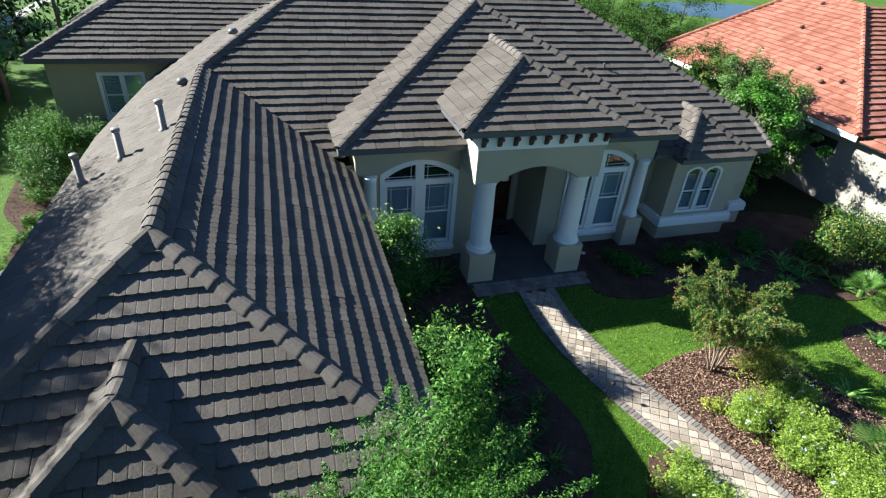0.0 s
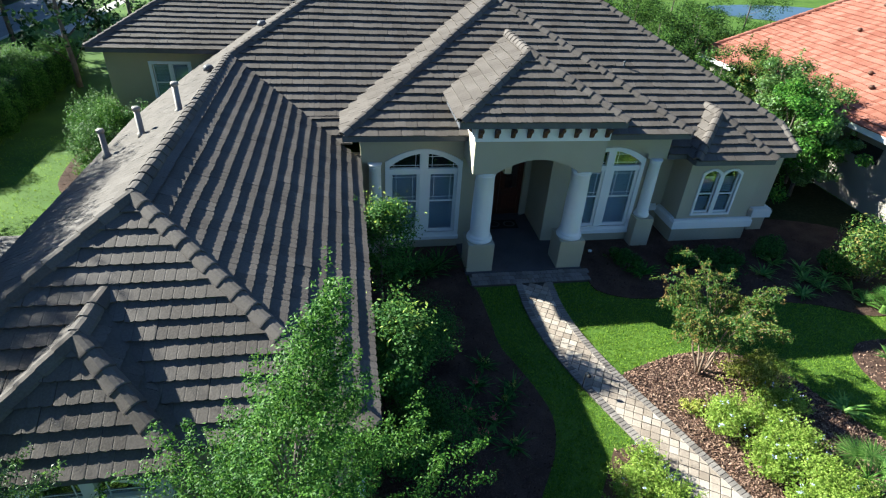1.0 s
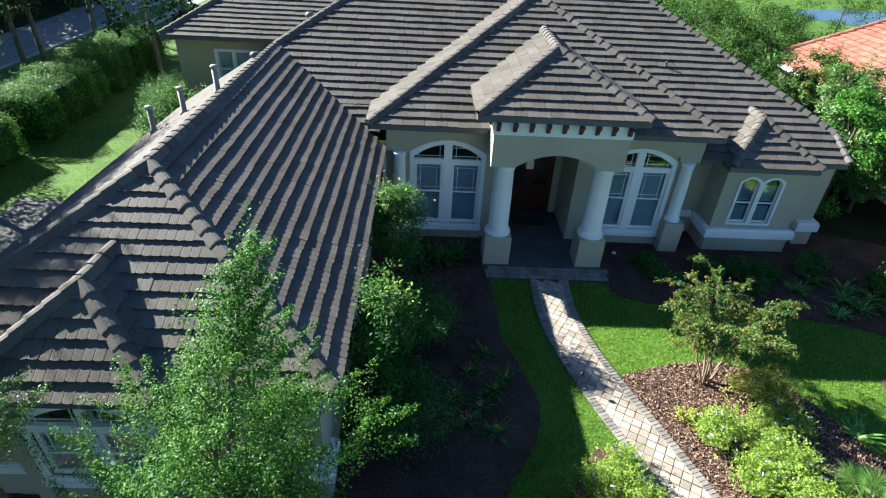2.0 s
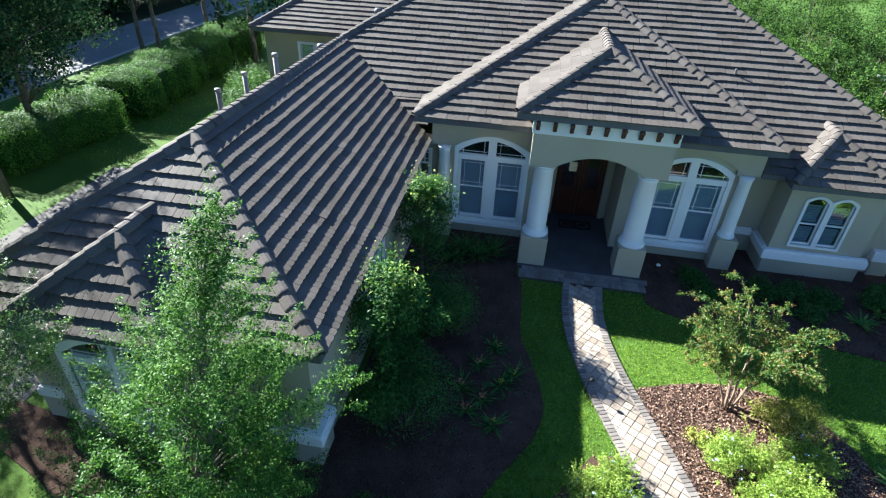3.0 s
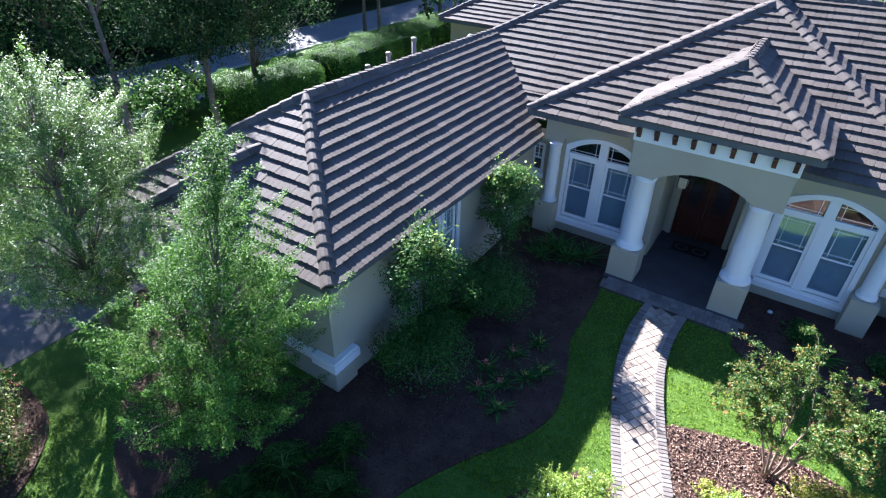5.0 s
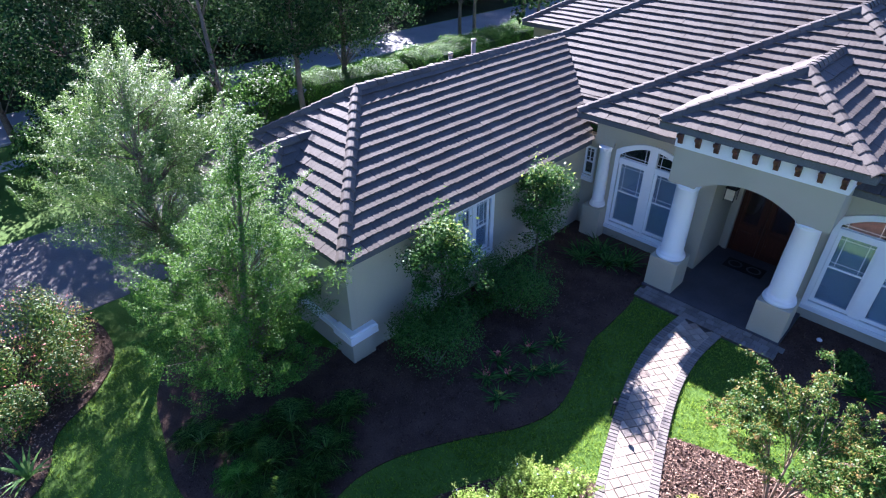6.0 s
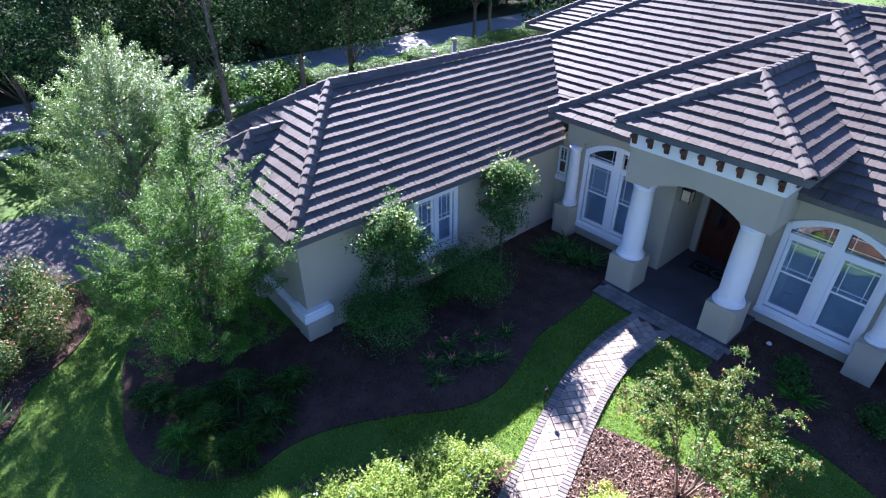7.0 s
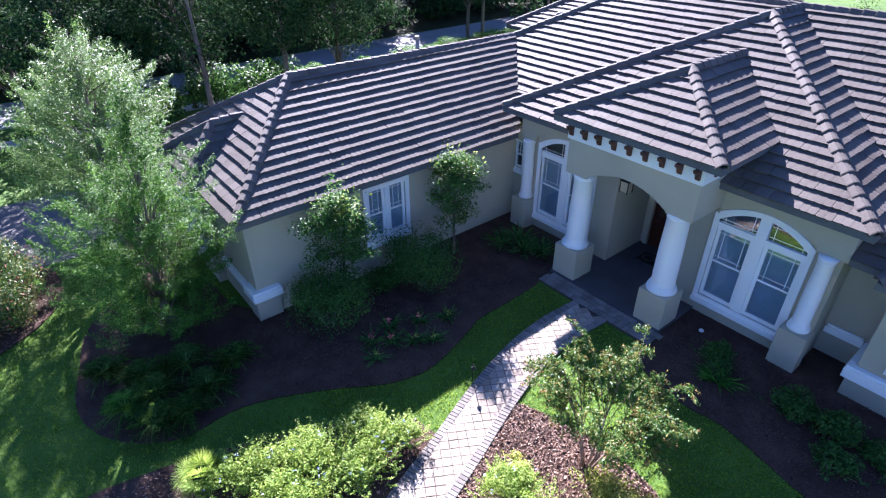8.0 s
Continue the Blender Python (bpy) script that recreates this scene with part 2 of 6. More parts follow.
def lathe(name, profile, centre, mat, parent=None, sides=32, label=""):
    """A turned solid from (radius, height) pairs."""
    bm = bmesh.new()
    rings = []
    for r, z in profile:
        rings.append([bm.verts.new((centre[0] + r * math.cos(2 * math.pi * k / sides), centre[1] + r * math.sin(2 * math.pi * k / sides), centre[2] + z)) for k in range(sides)])
    for a, b in zip(rings, rings[1:]):
        for k in range(sides):
            bm.faces.new((a[k], a[(k + 1) % sides], b[(k + 1) % sides], b[k]))
    bm.faces.new(rings[0][::-1])
    bm.faces.new(rings[-1])
    return part(name, bm, mat, parent, label, smooth=True)


def tube(bm, points, radii, sides=8):
    """A tapering limb along points."""
    rings = []
    pts = [Vector(p) for p in points]
    for i, p in enumerate(pts):
        way = (pts[min(i + 1, len(pts) - 1)] - pts[max(i - 1, 0)]).normalized()
        side = way.cross(Vector((0.31, 0.87, 0.11)))
        if side.length < 1e-3:
            side = way.cross(Vector((1, 0, 0)))
        side.normalize()
        up = way.cross(side)
        rings.append([bm.verts.new(p + radii[i] * (math.cos(2 * math.pi * k / sides) * side + math.sin(2 * math.pi * k / sides) * up)) for k in range(sides)])
    for a, b in zip(rings, rings[1:]):
        for k in range(sides):
            bm.faces.new((a[k], a[(k + 1) % sides], b[(k + 1) % sides], b[k]))
    bm.faces.new(rings[0][::-1])
    bm.faces.new(rings[-1])


def smooth_line(points, steps=8):
    """A Catmull-Rom line through 2D or 3D points."""
    pts = [np.array(p, float) for p in points]
    out = []
    for i in range(len(pts) - 1):
        p0, p1, p2, p3 = pts[max(i - 1, 0)], pts[i], pts[i + 1], pts[min(i + 2, len(pts) - 1)]
        for s in range(steps):
            t = s / steps
            out.append(0.5 * (2 * p1 + (p2 - p0) * t + (2 * p0 - 5 * p1 + 4 * p2 - p3) * t ** 2 + (3 * p1 - p0 - 3 * p2 + p3) * t ** 3))
    out.append(pts[-1])
    return out


def inside(px, py, poly):
    """Which of the points lie inside the outline."""
    px, py = np.asarray(px), np.asarray(py)
    res = np.zeros(px.shape, bool)
    n = len(poly)
    for i in range(n):
        (x1, y1), (x2, y2) = poly[i][:2], poly[(i + 1) % n][:2]
        cross = ((y1 > py) != (y2 > py)) & (px < (x2 - x1) * (py - y1) / ((y2 - y1) or 1e-9) + x1)
        res ^= cross
    return res


def clip(poly, a, b):
    """Keep the part of a flat outline to the left of the line from a to b."""
    out = []
    side = lambda p: (b[0] - a[0]) * (p[1] - a[1]) - (b[1] - a[1]) * (p[0] - a[0])
    for i, p in enumerate(poly):
        q = poly[(i + 1) % len(poly)]
        sp, sq = side(p), side(q)
        if sp >= 0:
            out.append(p)
        if (sp > 0 > sq) or (sp < 0 < sq):
            f = sp / (sp - sq)
            out.append((p[0] + f * (q[0] - p[0]), p[1] + f * (q[1] - p[1])))
    return out

# ---- ground ----
WALK_LINE = smooth_line([(6.80, 12.25), (6.74, 11.1), (6.83, 10.0), (7.04, 9.0), (7.34, 8.0), (7.66, 7.1), (7.98, 6.25), (8.50, 4.75), (9.0, 3.3), (9.45, 1.8), (9.9, 0.2)], 10)
WALK_HALF = 0.60


def walk_edge(side, off):
    out = []
    for i, p in enumerate(WALK_LINE):
        d = WALK_LINE[min(i + 1, len(WALK_LINE) - 1)] - WALK_LINE[max(i - 1, 0)]
        d = d / np.linalg.norm(d)
        out.append((p[0] - side * d[1] * off, p[1] + side * d[0] * off))
    return out


WEST_EDGE = walk_edge(-1, WALK_HALF)
EAST_EDGE = walk_edge(1, WALK_HALF)
if WEST_EDGE[0][0] > EAST_EDGE[0][0]:
    WEST_EDGE, EAST_EDGE = EAST_EDGE, WEST_EDGE

BEDS = {
    "west": smooth_line([(-6.2, 4.98), (0.9, 4.98), (0.9, 14.9), (4.6, 14.9), (4.72, 12.6), (4.93, 12.0), (5.0, 10.6), (5.03, 9.6), (5.3, 8.8), (5.6, 7.8), (5.68, 7.0), (5.4, 6.1), (4.75, 5.05), (4.1, 3.8), (3.85, 2.8), (3.9, 1.75), (3.3, 0.8), (2.4, 0.2), (1.3, 0.05), (0.0, 0.35), (-1.4, 0.75), (-2.8, 1.8), (-3.6, 3.0), (-6.2, 4.0)], 5),
    "island": [p for p in EAST_EDGE if p[1] < 8.25] [::-1] + [tuple(p) for p in smooth_line([(8.05, 8.3), (8.8, 8.55), (9.7, 8.78), (10.6, 8.8), (11.5, 8.6), (12.4, 7.7), (12.8, 6.8), (13.3, 5.6), (13.9, 4.0), (13.8, 1.6), (12.5, 0.2)], 5)],
    "shrub": [p for p in WEST_EDGE if p[1] < 6.25] + [tuple(p) for p in smooth_line([(9.0, -1.4), (5.6, -1.8), (4.25, -0.6), (4.35, 0.8), (4.7, 2.1), (5.2, 3.4), (5.7, 4.5), (6.3, 5.4), (6.75, 6.05)], 5)],
    "front": smooth_line([(8.62, 15.0), (8.62, 12.2), (8.85, 11.65), (9.6, 11.3), (10.5, 11.22), (11.4, 11.3), (13.0, 10.95), (14.4, 10.7), (15.6, 10.4), (17.0, 9.75), (18.6, 10.2), (20.5, 11.8), (20.5, 14.2), (18.0, 15.6), (12.0, 16.2)], 5),
    "corner": smooth_line([(14.85, 8.3), (14.65, 7.7), (14.75, 6.8), (15.6, 5.4), (17.6, 5.2), (18.4, 6.8), (17.4, 8.5), (15.6, 8.75), (14.85, 8.3)], 5),
    "side": smooth_line([(-6.0, 16.4), (-6.0, 25.2), (-9.9, 25.2), (-10.0, 20.6), (-9.0, 18.6), (-8.8, 17.0), (-8.2, 16.5)], 5),
    "rose": smooth_line([(-1.2, -3.6), (-0.45, -2.3), (-0.9, -1.7), (-1.8, -1.3), (-2.5, -0.3), (-3.6, 0.5), (-5.2, 0.6), (-5.9, 0.0), (-5.9, -3.2), (-4.5, -4.2)], 5),
}


def build_ground():
    bm = bmesh.new()
    s = 400.0
    bm.faces.new([bm.verts.new(v) for v in ((-s, -s, 0), (s, -s, 0), (s, s, 0), (-s, s, 0))])
    tagged(part("ground", bm, GRASS), "flat green turf around the house", "lawn", kind="structure")
    for i, (key, line) in enumerate(BEDS.items()):
        pts = [tuple(p)[:2] for p in line]
        if (pts[0][0] - pts[-1][0]) ** 2 + (pts[0][1] - pts[-1][1]) ** 2 < 1e-4:
            pts = pts[:-1]
        bm = bmesh.new()
        top = [bm.verts.new((x, y, 0.03 + 0.0013 * i)) for x, y in pts]
        low = [bm.verts.new((x, y, -0.04)) for x, y in pts]
        f = bm.faces.new(top)
        for k in range(len(pts)):
            bm.faces.new((low[k], low[(k + 1) % len(pts)], top[(k + 1) % len(pts)], top[k]))
        bmesh.ops.triangulate(bm, faces=[f])
        tagged(part("mulch_bed", bm, MULCH), "planting bed covered in brown bark mulch", "mulch bed", kind="structure")
    box("road", -27.4, -22.4, -120, 160, -0.06, 0.012, ROAD, kind="structure")
    box("pavement", -20.0, -18.9, -120, 160, -0.06, 0.022, CONCRETE, kind="structure")
    for y0, y1 in ((-120, -8.2), (-2.8, 160)):
        box("kerb", -22.4, -22.22, y0, y1, -0.06, 0.10, CONCRETE, bevel=0.02, kind="structure")
    box("driveway", -11.9, -6.0, -8.0, 16.3, -0.06, 0.016, DRIVE, kind="structure")
    box("driveway", -22.3, -11.9, -8.0, -3.0, -0.06, 0.016, DRIVE, kind="structure")


build_ground()

# ---- the house ----
house = empty("house", "single-storey stucco house with grey concrete tile hip roofs", "house", at=(3, 14, 0))
rng = np.random.default_rng(7)

EAST_LOW, EAVE = 1.47, 3.35
W_APEX, W_VALLEY = (-2.53, 8.25, 5.50), (-2.48, 18.05, 5.40)
RIDGE_W, RIDGE_E = (0.72, 21.25, 7.20), (10.60, 21.25, 7.20)
G_APEX, G_BACK = (6.485, 19.45, 7.20), (6.485, 21.25, 7.20)
P_APEX, P_BACK = (6.62, 15.28, 6.36), (6.62, 17.92, 6.36)
B_APEX, B_BACK = (13.70, 15.50, 4.42), (13.70, 16.34, 4.42)
N_APEX, N_BACK = (-2.80, 5.75, 4.50), (-2.72, 6.62, 4.56)


# across a tile: share of its width, set-back and drop of the hand-cut butt
RAGGED = [(0.0, 0.012, 0.003), (0.05, 0.002, 0.0), (0.25, -0.010, 0.0), (0.46, 0.003, 0.0), (0.5, 0.014, 0.0035), (0.54, 0.002, 0.0), (0.76, -0.006, 0.0), (0.95, 0.003, 0.0), (1.0, 0.012, 0.003)]


def tile_shape(name, width, length, low, high):
    """One flat concrete tile: a slightly cambered slab, thick at its butt."""
    n = len(RAGGED)
    top = [(f * width, back, low - d - (low - high) * back / length) for f, back, d in RAGGED] + [(f * width, length, high - 0.6 * d) for f, _, d in RAGGED]
    bot = [(f * width, back, low - 0.045) for f, back, d in RAGGED]
    verts = top + bot
    faces = [(i, i + 1, i + n + 1, i + n) for i in range(n - 1)] + [(2 * n + i, 2 * n + 1 + i, 1 + i, i) for i in range(n - 1)]
    verts += [(0.0, length, high - 0.036), (width, length, high - 0.036)]
    faces += [(2 * n, 0, n, 3 * n), (n - 1, 3 * n - 1, 3 * n + 1, 2 * n - 1)]
    mesh = bpy.data.meshes.new(name)
    mesh.from_pydata(verts, [], faces)
    return mesh


def lay_tiles(poly, bag, keep=None, step=0.328, width=0.335, low=0.078, high=0.018, origin=None):
    """Courses of tiles on a flat convex slope whose first two corners are its eave. Whole tiles go to keep, if given; the rest to bag."""
    p = [Vector(c) for c in poly]
    u = (p[1] - p[0]).normalized()
    nrm = (p[1] - p[0]).cross(p[-1] - p[0]).normalized()
    if nrm.z < 0:
        nrm = -nrm
    v = nrm.cross(u)
    if v.z < 0:
        v = -v
    o = Vector(origin) if origin else p[0]
    flat = [((c - o).dot(u), (c - o).dot(v)) for c in p]
    area = sum(flat[i][0] * flat[(i + 1) % len(flat)][1] - flat[(i + 1) % len(flat)][0] * flat[i][1] for i in range(len(flat)))
    if area < 0:
        flat = flat[::-1]
    base = min(f[1] for f in flat)
    flat = [(a, b - 0.06) if b < base + 0.02 else (a, b) for a, b in flat]
    u0, u1 = min(f[0] for f in flat), max(f[0] for f in flat)
    v0, v1 = min(f[1] for f in flat), max(f[1] for f in flat)
    rows = int((v1 - v0) / step) + 1
    for r in range(rows):
        vv = v0 + r * step
        shift = (r % 2) * width / 2 + rng.uniform(-0.02, 0.02)
        for c in range(int((u1 - u0) / width) + 2):
            a = u0 + (c - 1) * width + shift
            da, db, dh = rng.normal(0, 0.003), rng.normal(0, 0.006), rng.normal(0, 0.0012)
            if rng.random() < 0.006:
                db, dh = db - 0.02, dh + 0.006
            tilt = rng.normal(0, 0.002)
            rect = [(a + da, vv + db), (a + da + width - 0.003, vv + db), (a + da + width - 0.003, vv + step + 0.05), (a + da, vv + step + 0.05)]
            cut = rect
            for i in range(len(flat)):
                cut = clip(cut, flat[i], flat[(i + 1) % len(flat)])
                if len(cut) < 3:
                    break
            if len(cut) < 3:
                continue
            size = abs(sum(cut[i][0] * cut[(i + 1) % len(cut)][1] - cut[(i + 1) % len(cut)][0] * cut[i][1] for i in range(len(cut)))) / 2
            if size < 0.004:
                continue
            whole = size > 0.93 * (width - 0.003) * (step + 0.05 - db)
            if whole and keep is not None and len(keep) < 298:
                m = Matrix((u, v, nrm)).transposed().to_4x4()
                keep.append(Matrix.Translation(o + u * (a + da) + v * (vv + db) + nrm * dh) @ m @ Matrix.Rotation(tilt, 4, "Y"))
                continue
            verts, faces = bag
            k = len(verts)
            if whole:
                wide, n = width - 0.003, len(RAGGED)
                cutting = RAGGED if rng.random() < 0.5 else [(1 - f, back, d) for f, back, d in RAGGED[::-1]]
                for f, back, d in cutting:
                    verts.append(o + u * (a + da + f * wide) + v * (vv + db + back) + nrm * (low + dh + tilt * f * wide - d - (low - high) * back / (step + 0.05)))
                for f, back, d in cutting:
                    verts.append(o + u * (a + da + f * wide) + v * (vv + db + step + 0.05) + nrm * (high + dh + tilt * f * wide - 0.6 * d))
                for f, back, d in cutting:
                    verts.append(o + u * (a + da + f * wide) + v * (vv + db + back) + nrm * (low + dh - 0.045))
                for i in range(n - 1):
                    faces.append((k + i, k + i + 1, k + i + n + 1, k + i + n))
                    faces.append((k + 2 * n + i, k + 2 * n + 1 + i, k + 1 + i, k + i))
                verts.append(o + u * (a + da) + v * (vv + step) + nrm * (high - 0.036))
                verts.append(o + u * (a + da + wide) + v * (vv + step) + nrm * (high - 0.036))
                faces.append((k + 2 * n, k, k + n, k + 3 * n))
                faces.append((k + n - 1, k + 3 * n - 1, k + 3 * n + 1, k + 2 * n - 1))
            else:
                h = [low + (high - low) * min(1.0, max(0.0, (b - vv - db) / (step + 0.05))) + dh for _, b in cut]
                for (q, b), hh in zip(cut, h):
                    verts.append(o + u * q + v * b + nrm * hh)
                for (q, b), hh in zip(cut, h):
                    verts.append(o + u * q + v * b + nrm * (hh - 0.036))
                n = len(cut)
                faces.append(tuple(range(k, k + n)))
                for i in range(n):
                    j = (i + 1) % n
                    faces.append((k + i, k + n + i, k + n + j, k + j))


def cap_shape(length=0.40):
    prof = [(-0.165, -0.09), (-0.15, -0.04), (-0.065, 0.055), (0.0, 0.068), (0.065, 0.055), (0.15, -0.04), (0.165, -0.09)]
    verts, faces = [], []
    for x, s, lift in ((0.0, 1.03, 0.024), (0.025, 1.04, 0.026), (length, 0.96, 0.0)):
        verts += [(x, y * s, z * s + lift) for y, z in prof]
    n = len(prof)
    for r in range(2):
        for i in range(n - 1):
            a = r * n + i
            faces.append((a, a + 1, a + n + 1, a + n))
    verts += [(0.0, y * 0.8, z * 0.8 + 0.01) for y, z in prof]
    for i in range(n - 1):
        faces.append((3 * n + i, 3 * n + i + 1, i + 1, i))
    mesh = bpy.data.meshes.new("ridge_cap")
    mesh.from_pydata(verts, [], faces)
    mesh.materials.append(CAP)
    return mesh


CAP_MESH = cap_shape()


def lay_caps(low, high, parent, lift=0.05, step=0.335):
    """Overlapping caps along a hip or ridge, from its low to its high end."""
    a, b = Vector(low), Vector(high)
    way = b - a
    count = max(1, round(way.length / step))
    x = way.normalized()
    y = Vector((0, 0, 1)).cross(x).normalized()
    z = x.cross(y)
    for i in range(count):
        at = a + way * (i / count) + z * lift
        m = Matrix((x, y, z)).transposed().to_4x4()
        ob = new("ridge_cap", CAP_MESH)
        ob.matrix_basis = Matrix.Translation(at) @ m @ Matrix.Rotation(rng.normal(0, 0.02), 4, "X") @ Matrix.Rotation(rng.normal(0, 0.018), 4, "Z")
        hang_fast(ob, parent)


EAVE_COUNT = itertools.count()


def eave(p0, p1, inward, parent, drop=0.19, deep=0.55):
    """Painted fascia under an eave and the soffit behind it."""
    a, b, w = Vector(p0), Vector(p1), Vector(inward).normalized()
    lift = 0.0023 * (next(EAVE_COUNT) % 7)
    for name, o0, o1, z0, z1, mat in (("fascia", -0.014, 0.040, -drop + lift, 0.006 + lift, FASCIA), ("soffit", 0.042, deep, -drop + 0.03 + lift, -drop + 0.06 + lift, STUCCO)):
        verts = []
        for c in (a, b):
            for o, z in ((o0, z0), (o1, z0), (o1, z1), (o0, z1)):
                verts.append(c + w * o + Vector((0, 0, z)))
        raw(name, verts, [(0, 1, 2, 3), (4, 7, 6, 5), (0, 4, 5, 1), (1, 5, 6, 2), (2, 6, 7, 3), (3, 7, 4, 0)], mat, parent)


def deck(polys, parent, thick=0.05):
    """The solid under the tiles."""
    verts, faces = [], []
    for poly in polys:
        k, n = len(verts), len(poly)
        verts += [Vector(c) + Vector((0, 0, 0.004)) for c in poly] + [Vector(c) - Vector((0, 0, thick)) for c in poly]
        faces.append(tuple(range(k, k + n)))
        faces.append(tuple(range(k + 2 * n - 1, k + n - 1, -1)))
        for i in range(n):
            faces.append((k + i, k + n + i, k + n + (i + 1) % n, k + (i + 1) % n))
    bm = bmesh.new()
    vs = [bm.verts.new(v) for v in verts]
    for f in faces:
        bm.faces.new([vs[i] for i in f])
    bmesh.ops.remove_doubles(bm, verts=bm.verts, dist=0.003)
    return part("roof", bm, DECK, parent)


def roof(polys, hips, parent, keep_first=0, label="", mats=(TILE, CAP), **how):
    """A roof: deck, tiles as pieces or joined, caps."""
    body = deck([p for p, _ in polys], parent)
    if label:
        tagged(body, label)
    bag = ([], [])
    kept = []
    for i, (poly, origin) in enumerate(polys):
        lay_tiles(poly, bag, kept if i < keep_first else None, origin=origin, **how)
    if kept:
        mesh = tile_shape("roof_tile", 0.332, 0.378, 0.078, 0.018)
        mesh.materials.append(mats[0])
        for m in kept:
            ob = new("roof_tile", mesh)
            ob.matrix_basis = m
            hang_fast(ob, body)
    raw("roof_tiles", bag[0], bag[1], mats[0], body, kind="stuff")
    for a, b in hips:
        lay_caps(a, b, body)
    return body


def main_plane(y):
    return 3.38 + (7.20 - 3.38) / 6.75 * (y - 14.5)


# garage wing
WEST_LOW = -6.0
SE, SW, NE_ = (EAST_LOW, 4.57, EAVE), (WEST_LOW, 4.57, EAVE), (EAST_LOW, 14.45, EAVE)
roof([([SW, SE, W_APEX], None),
      ([SE, NE_, W_VALLEY, W_APEX], None),
      ([(-5.714, 18.05, EAVE), SW, W_APEX, W_VALLEY], None),
      ([(-4.604, 27.9, EAVE), (-5.714, 18.05, EAVE), W_VALLEY, RIDGE_W], None)],
     [(SE, W_APEX), (SW, W_APEX), (W_APEX, W_VALLEY), (W_VALLEY, RIDGE_W)], house, 2, "weathered grey-brown concrete tile hip roof")
eave(SW, SE, (0, 1, 0), house)
eave(SE, NE_, (-1, 0, 0), house)
eave((-5.714, 18.05, EAVE), SW, (1, 0, 0), house)
eave((-4.604, 27.9, EAVE), (-5.714, 18.05, EAVE), (1, 0, 0), house)
# main body
C1, C2 = (16.4, 14.5, 3.38), (16.3, 15.55, main_plane(15.55))
CUT = 15.927
roof([([(11.62, 14.5, 3.38), C1, C2, (15.92, CUT, main_plane(CUT)), (11.62, CUT, main_plane(CUT))], None),
      ([(-0.10, CUT, main_plane(CUT)), (15.92, CUT, main_plane(CUT)), RIDGE_E, RIDGE_W, W_VALLEY], None),
      ([(0.95, 14.99, main_plane(14.99)), (1.32, 14.99, main_plane(14.99)), (1.32, CUT, main_plane(CUT)), (-0.10, CUT, main_plane(CUT))], None),
      ([C2, (16.5, 27.2, 3.5), RIDGE_E], None),
      ([(16.5, 27.2, 3.5), (-4.604, 27.9, EAVE), RIDGE_W, RIDGE_E], None)],
     [(C1, C2), (C2, RIDGE_E), (RIDGE_W, RIDGE_E)], house)
eave((11.62, 14.5, 3.38), C1, (0, 1, 0), house)
eave(C1, (16.5, 27.2, 3.5), (-1, 0, 0), house)
# front block
GSW, GSE = (1.05, 14.08, 4.25), (11.92, 14.08, 4.25)
GWR, GER = (1.05, 16.04, 4.25), (11.92, 16.04, 4.25)
roof([([GSW, GSE, G_APEX], None), ([GWR, GSW, G_APEX, G_BACK], None), ([GSE, GER, G_BACK, G_APEX], None)],
     [(GSW, G_APEX), (GSE, G_APEX), (G_APEX, G_BACK)], house)
eave(GSW, GSE, (0, 1, 0), house)
eave(GWR, GSW, (1, 0, 0), house)
eave(GSE, GER, (-1, 0, 0), house)
# porch
PSW, PSE, PWR, PER = (4.20, 12.95, 5.06), (9.04, 12.95, 5.06), (4.20, 15.56, 5.06), (9.04, 15.56, 5.06)
roof([([PSW, PSE, P_APEX], None), ([PWR, PSW, P_APEX, P_BACK], None), ([PSE, PER, P_BACK, P_APEX], None)],
     [(PSW, P_APEX), (PSE, P_APEX), (P_APEX, P_BACK)], house)
eave(PSW, PSE, (0, 1, 0), house)
eave(PWR, PSW, (1, 0, 0), house)
eave(PSE, PER, (-1, 0, 0), house)
# bay
BSW, BSE, BWR, BER = (12.30, 13.95, 3.38), (15.20, 13.95, 3.38), (12.30, 14.52, 3.38), (15.20, 14.52, 3.38)
roof([([BSW, BSE, B_APEX], None), ([BWR, BSW, B_APEX, B_BACK], None), ([BSE, BER, B_BACK, B_APEX], None)],
     [(BSW, B_APEX), (BSE, B_APEX), (B_APEX, B_BACK)], house)
eave(BSW, BSE, (0, 1, 0), house)
eave(BWR, BSW, (1, 0, 0), house)
# small hip over the garage window
NSW, NSE = (-4.45, 4.22, 3.36), (-1.22, 4.22, 3.36)
NWR, NER = (-4.45, 4.62, 3.36), (-1.22, 4.62, 3.36)
roof([([NSW, NSE, N_APEX], None), ([NWR, NSW, N_APEX, N_BACK], None), ([NSE, NER, N_BACK, N_APEX], None)],
     [(NSW, N_APEX), (NSE, N_APEX), (N_APEX, N_BACK)], house)
eave(NSW, NSE, (0, 1, 0), house)
eave(NSE, NER, (-1, 0, 0), house, deep=0.2)
eave(NWR, NSW, (1, 0, 0), house, deep=0.2)
# rear block
RSW, RSE = (-9.35, 24.45, 4.08), (6.0, 24.45, 4.08)
R_TOP, R_END = (-3.6, 30.2, 7.36), (3.0, 30.2, 7.36)
roof([([RSW, RSE, R_END, R_TOP], None), ([(-9.35, 36.0, 4.08), RSW, R_TOP], None)], [(RSW, R_TOP), (R_TOP, R_END)], house)
eave(RSW, RSE, (0, 1, 0), house)
eave((-9.35, 36.0, 4.08), RSW, (1, 0, 0), house)


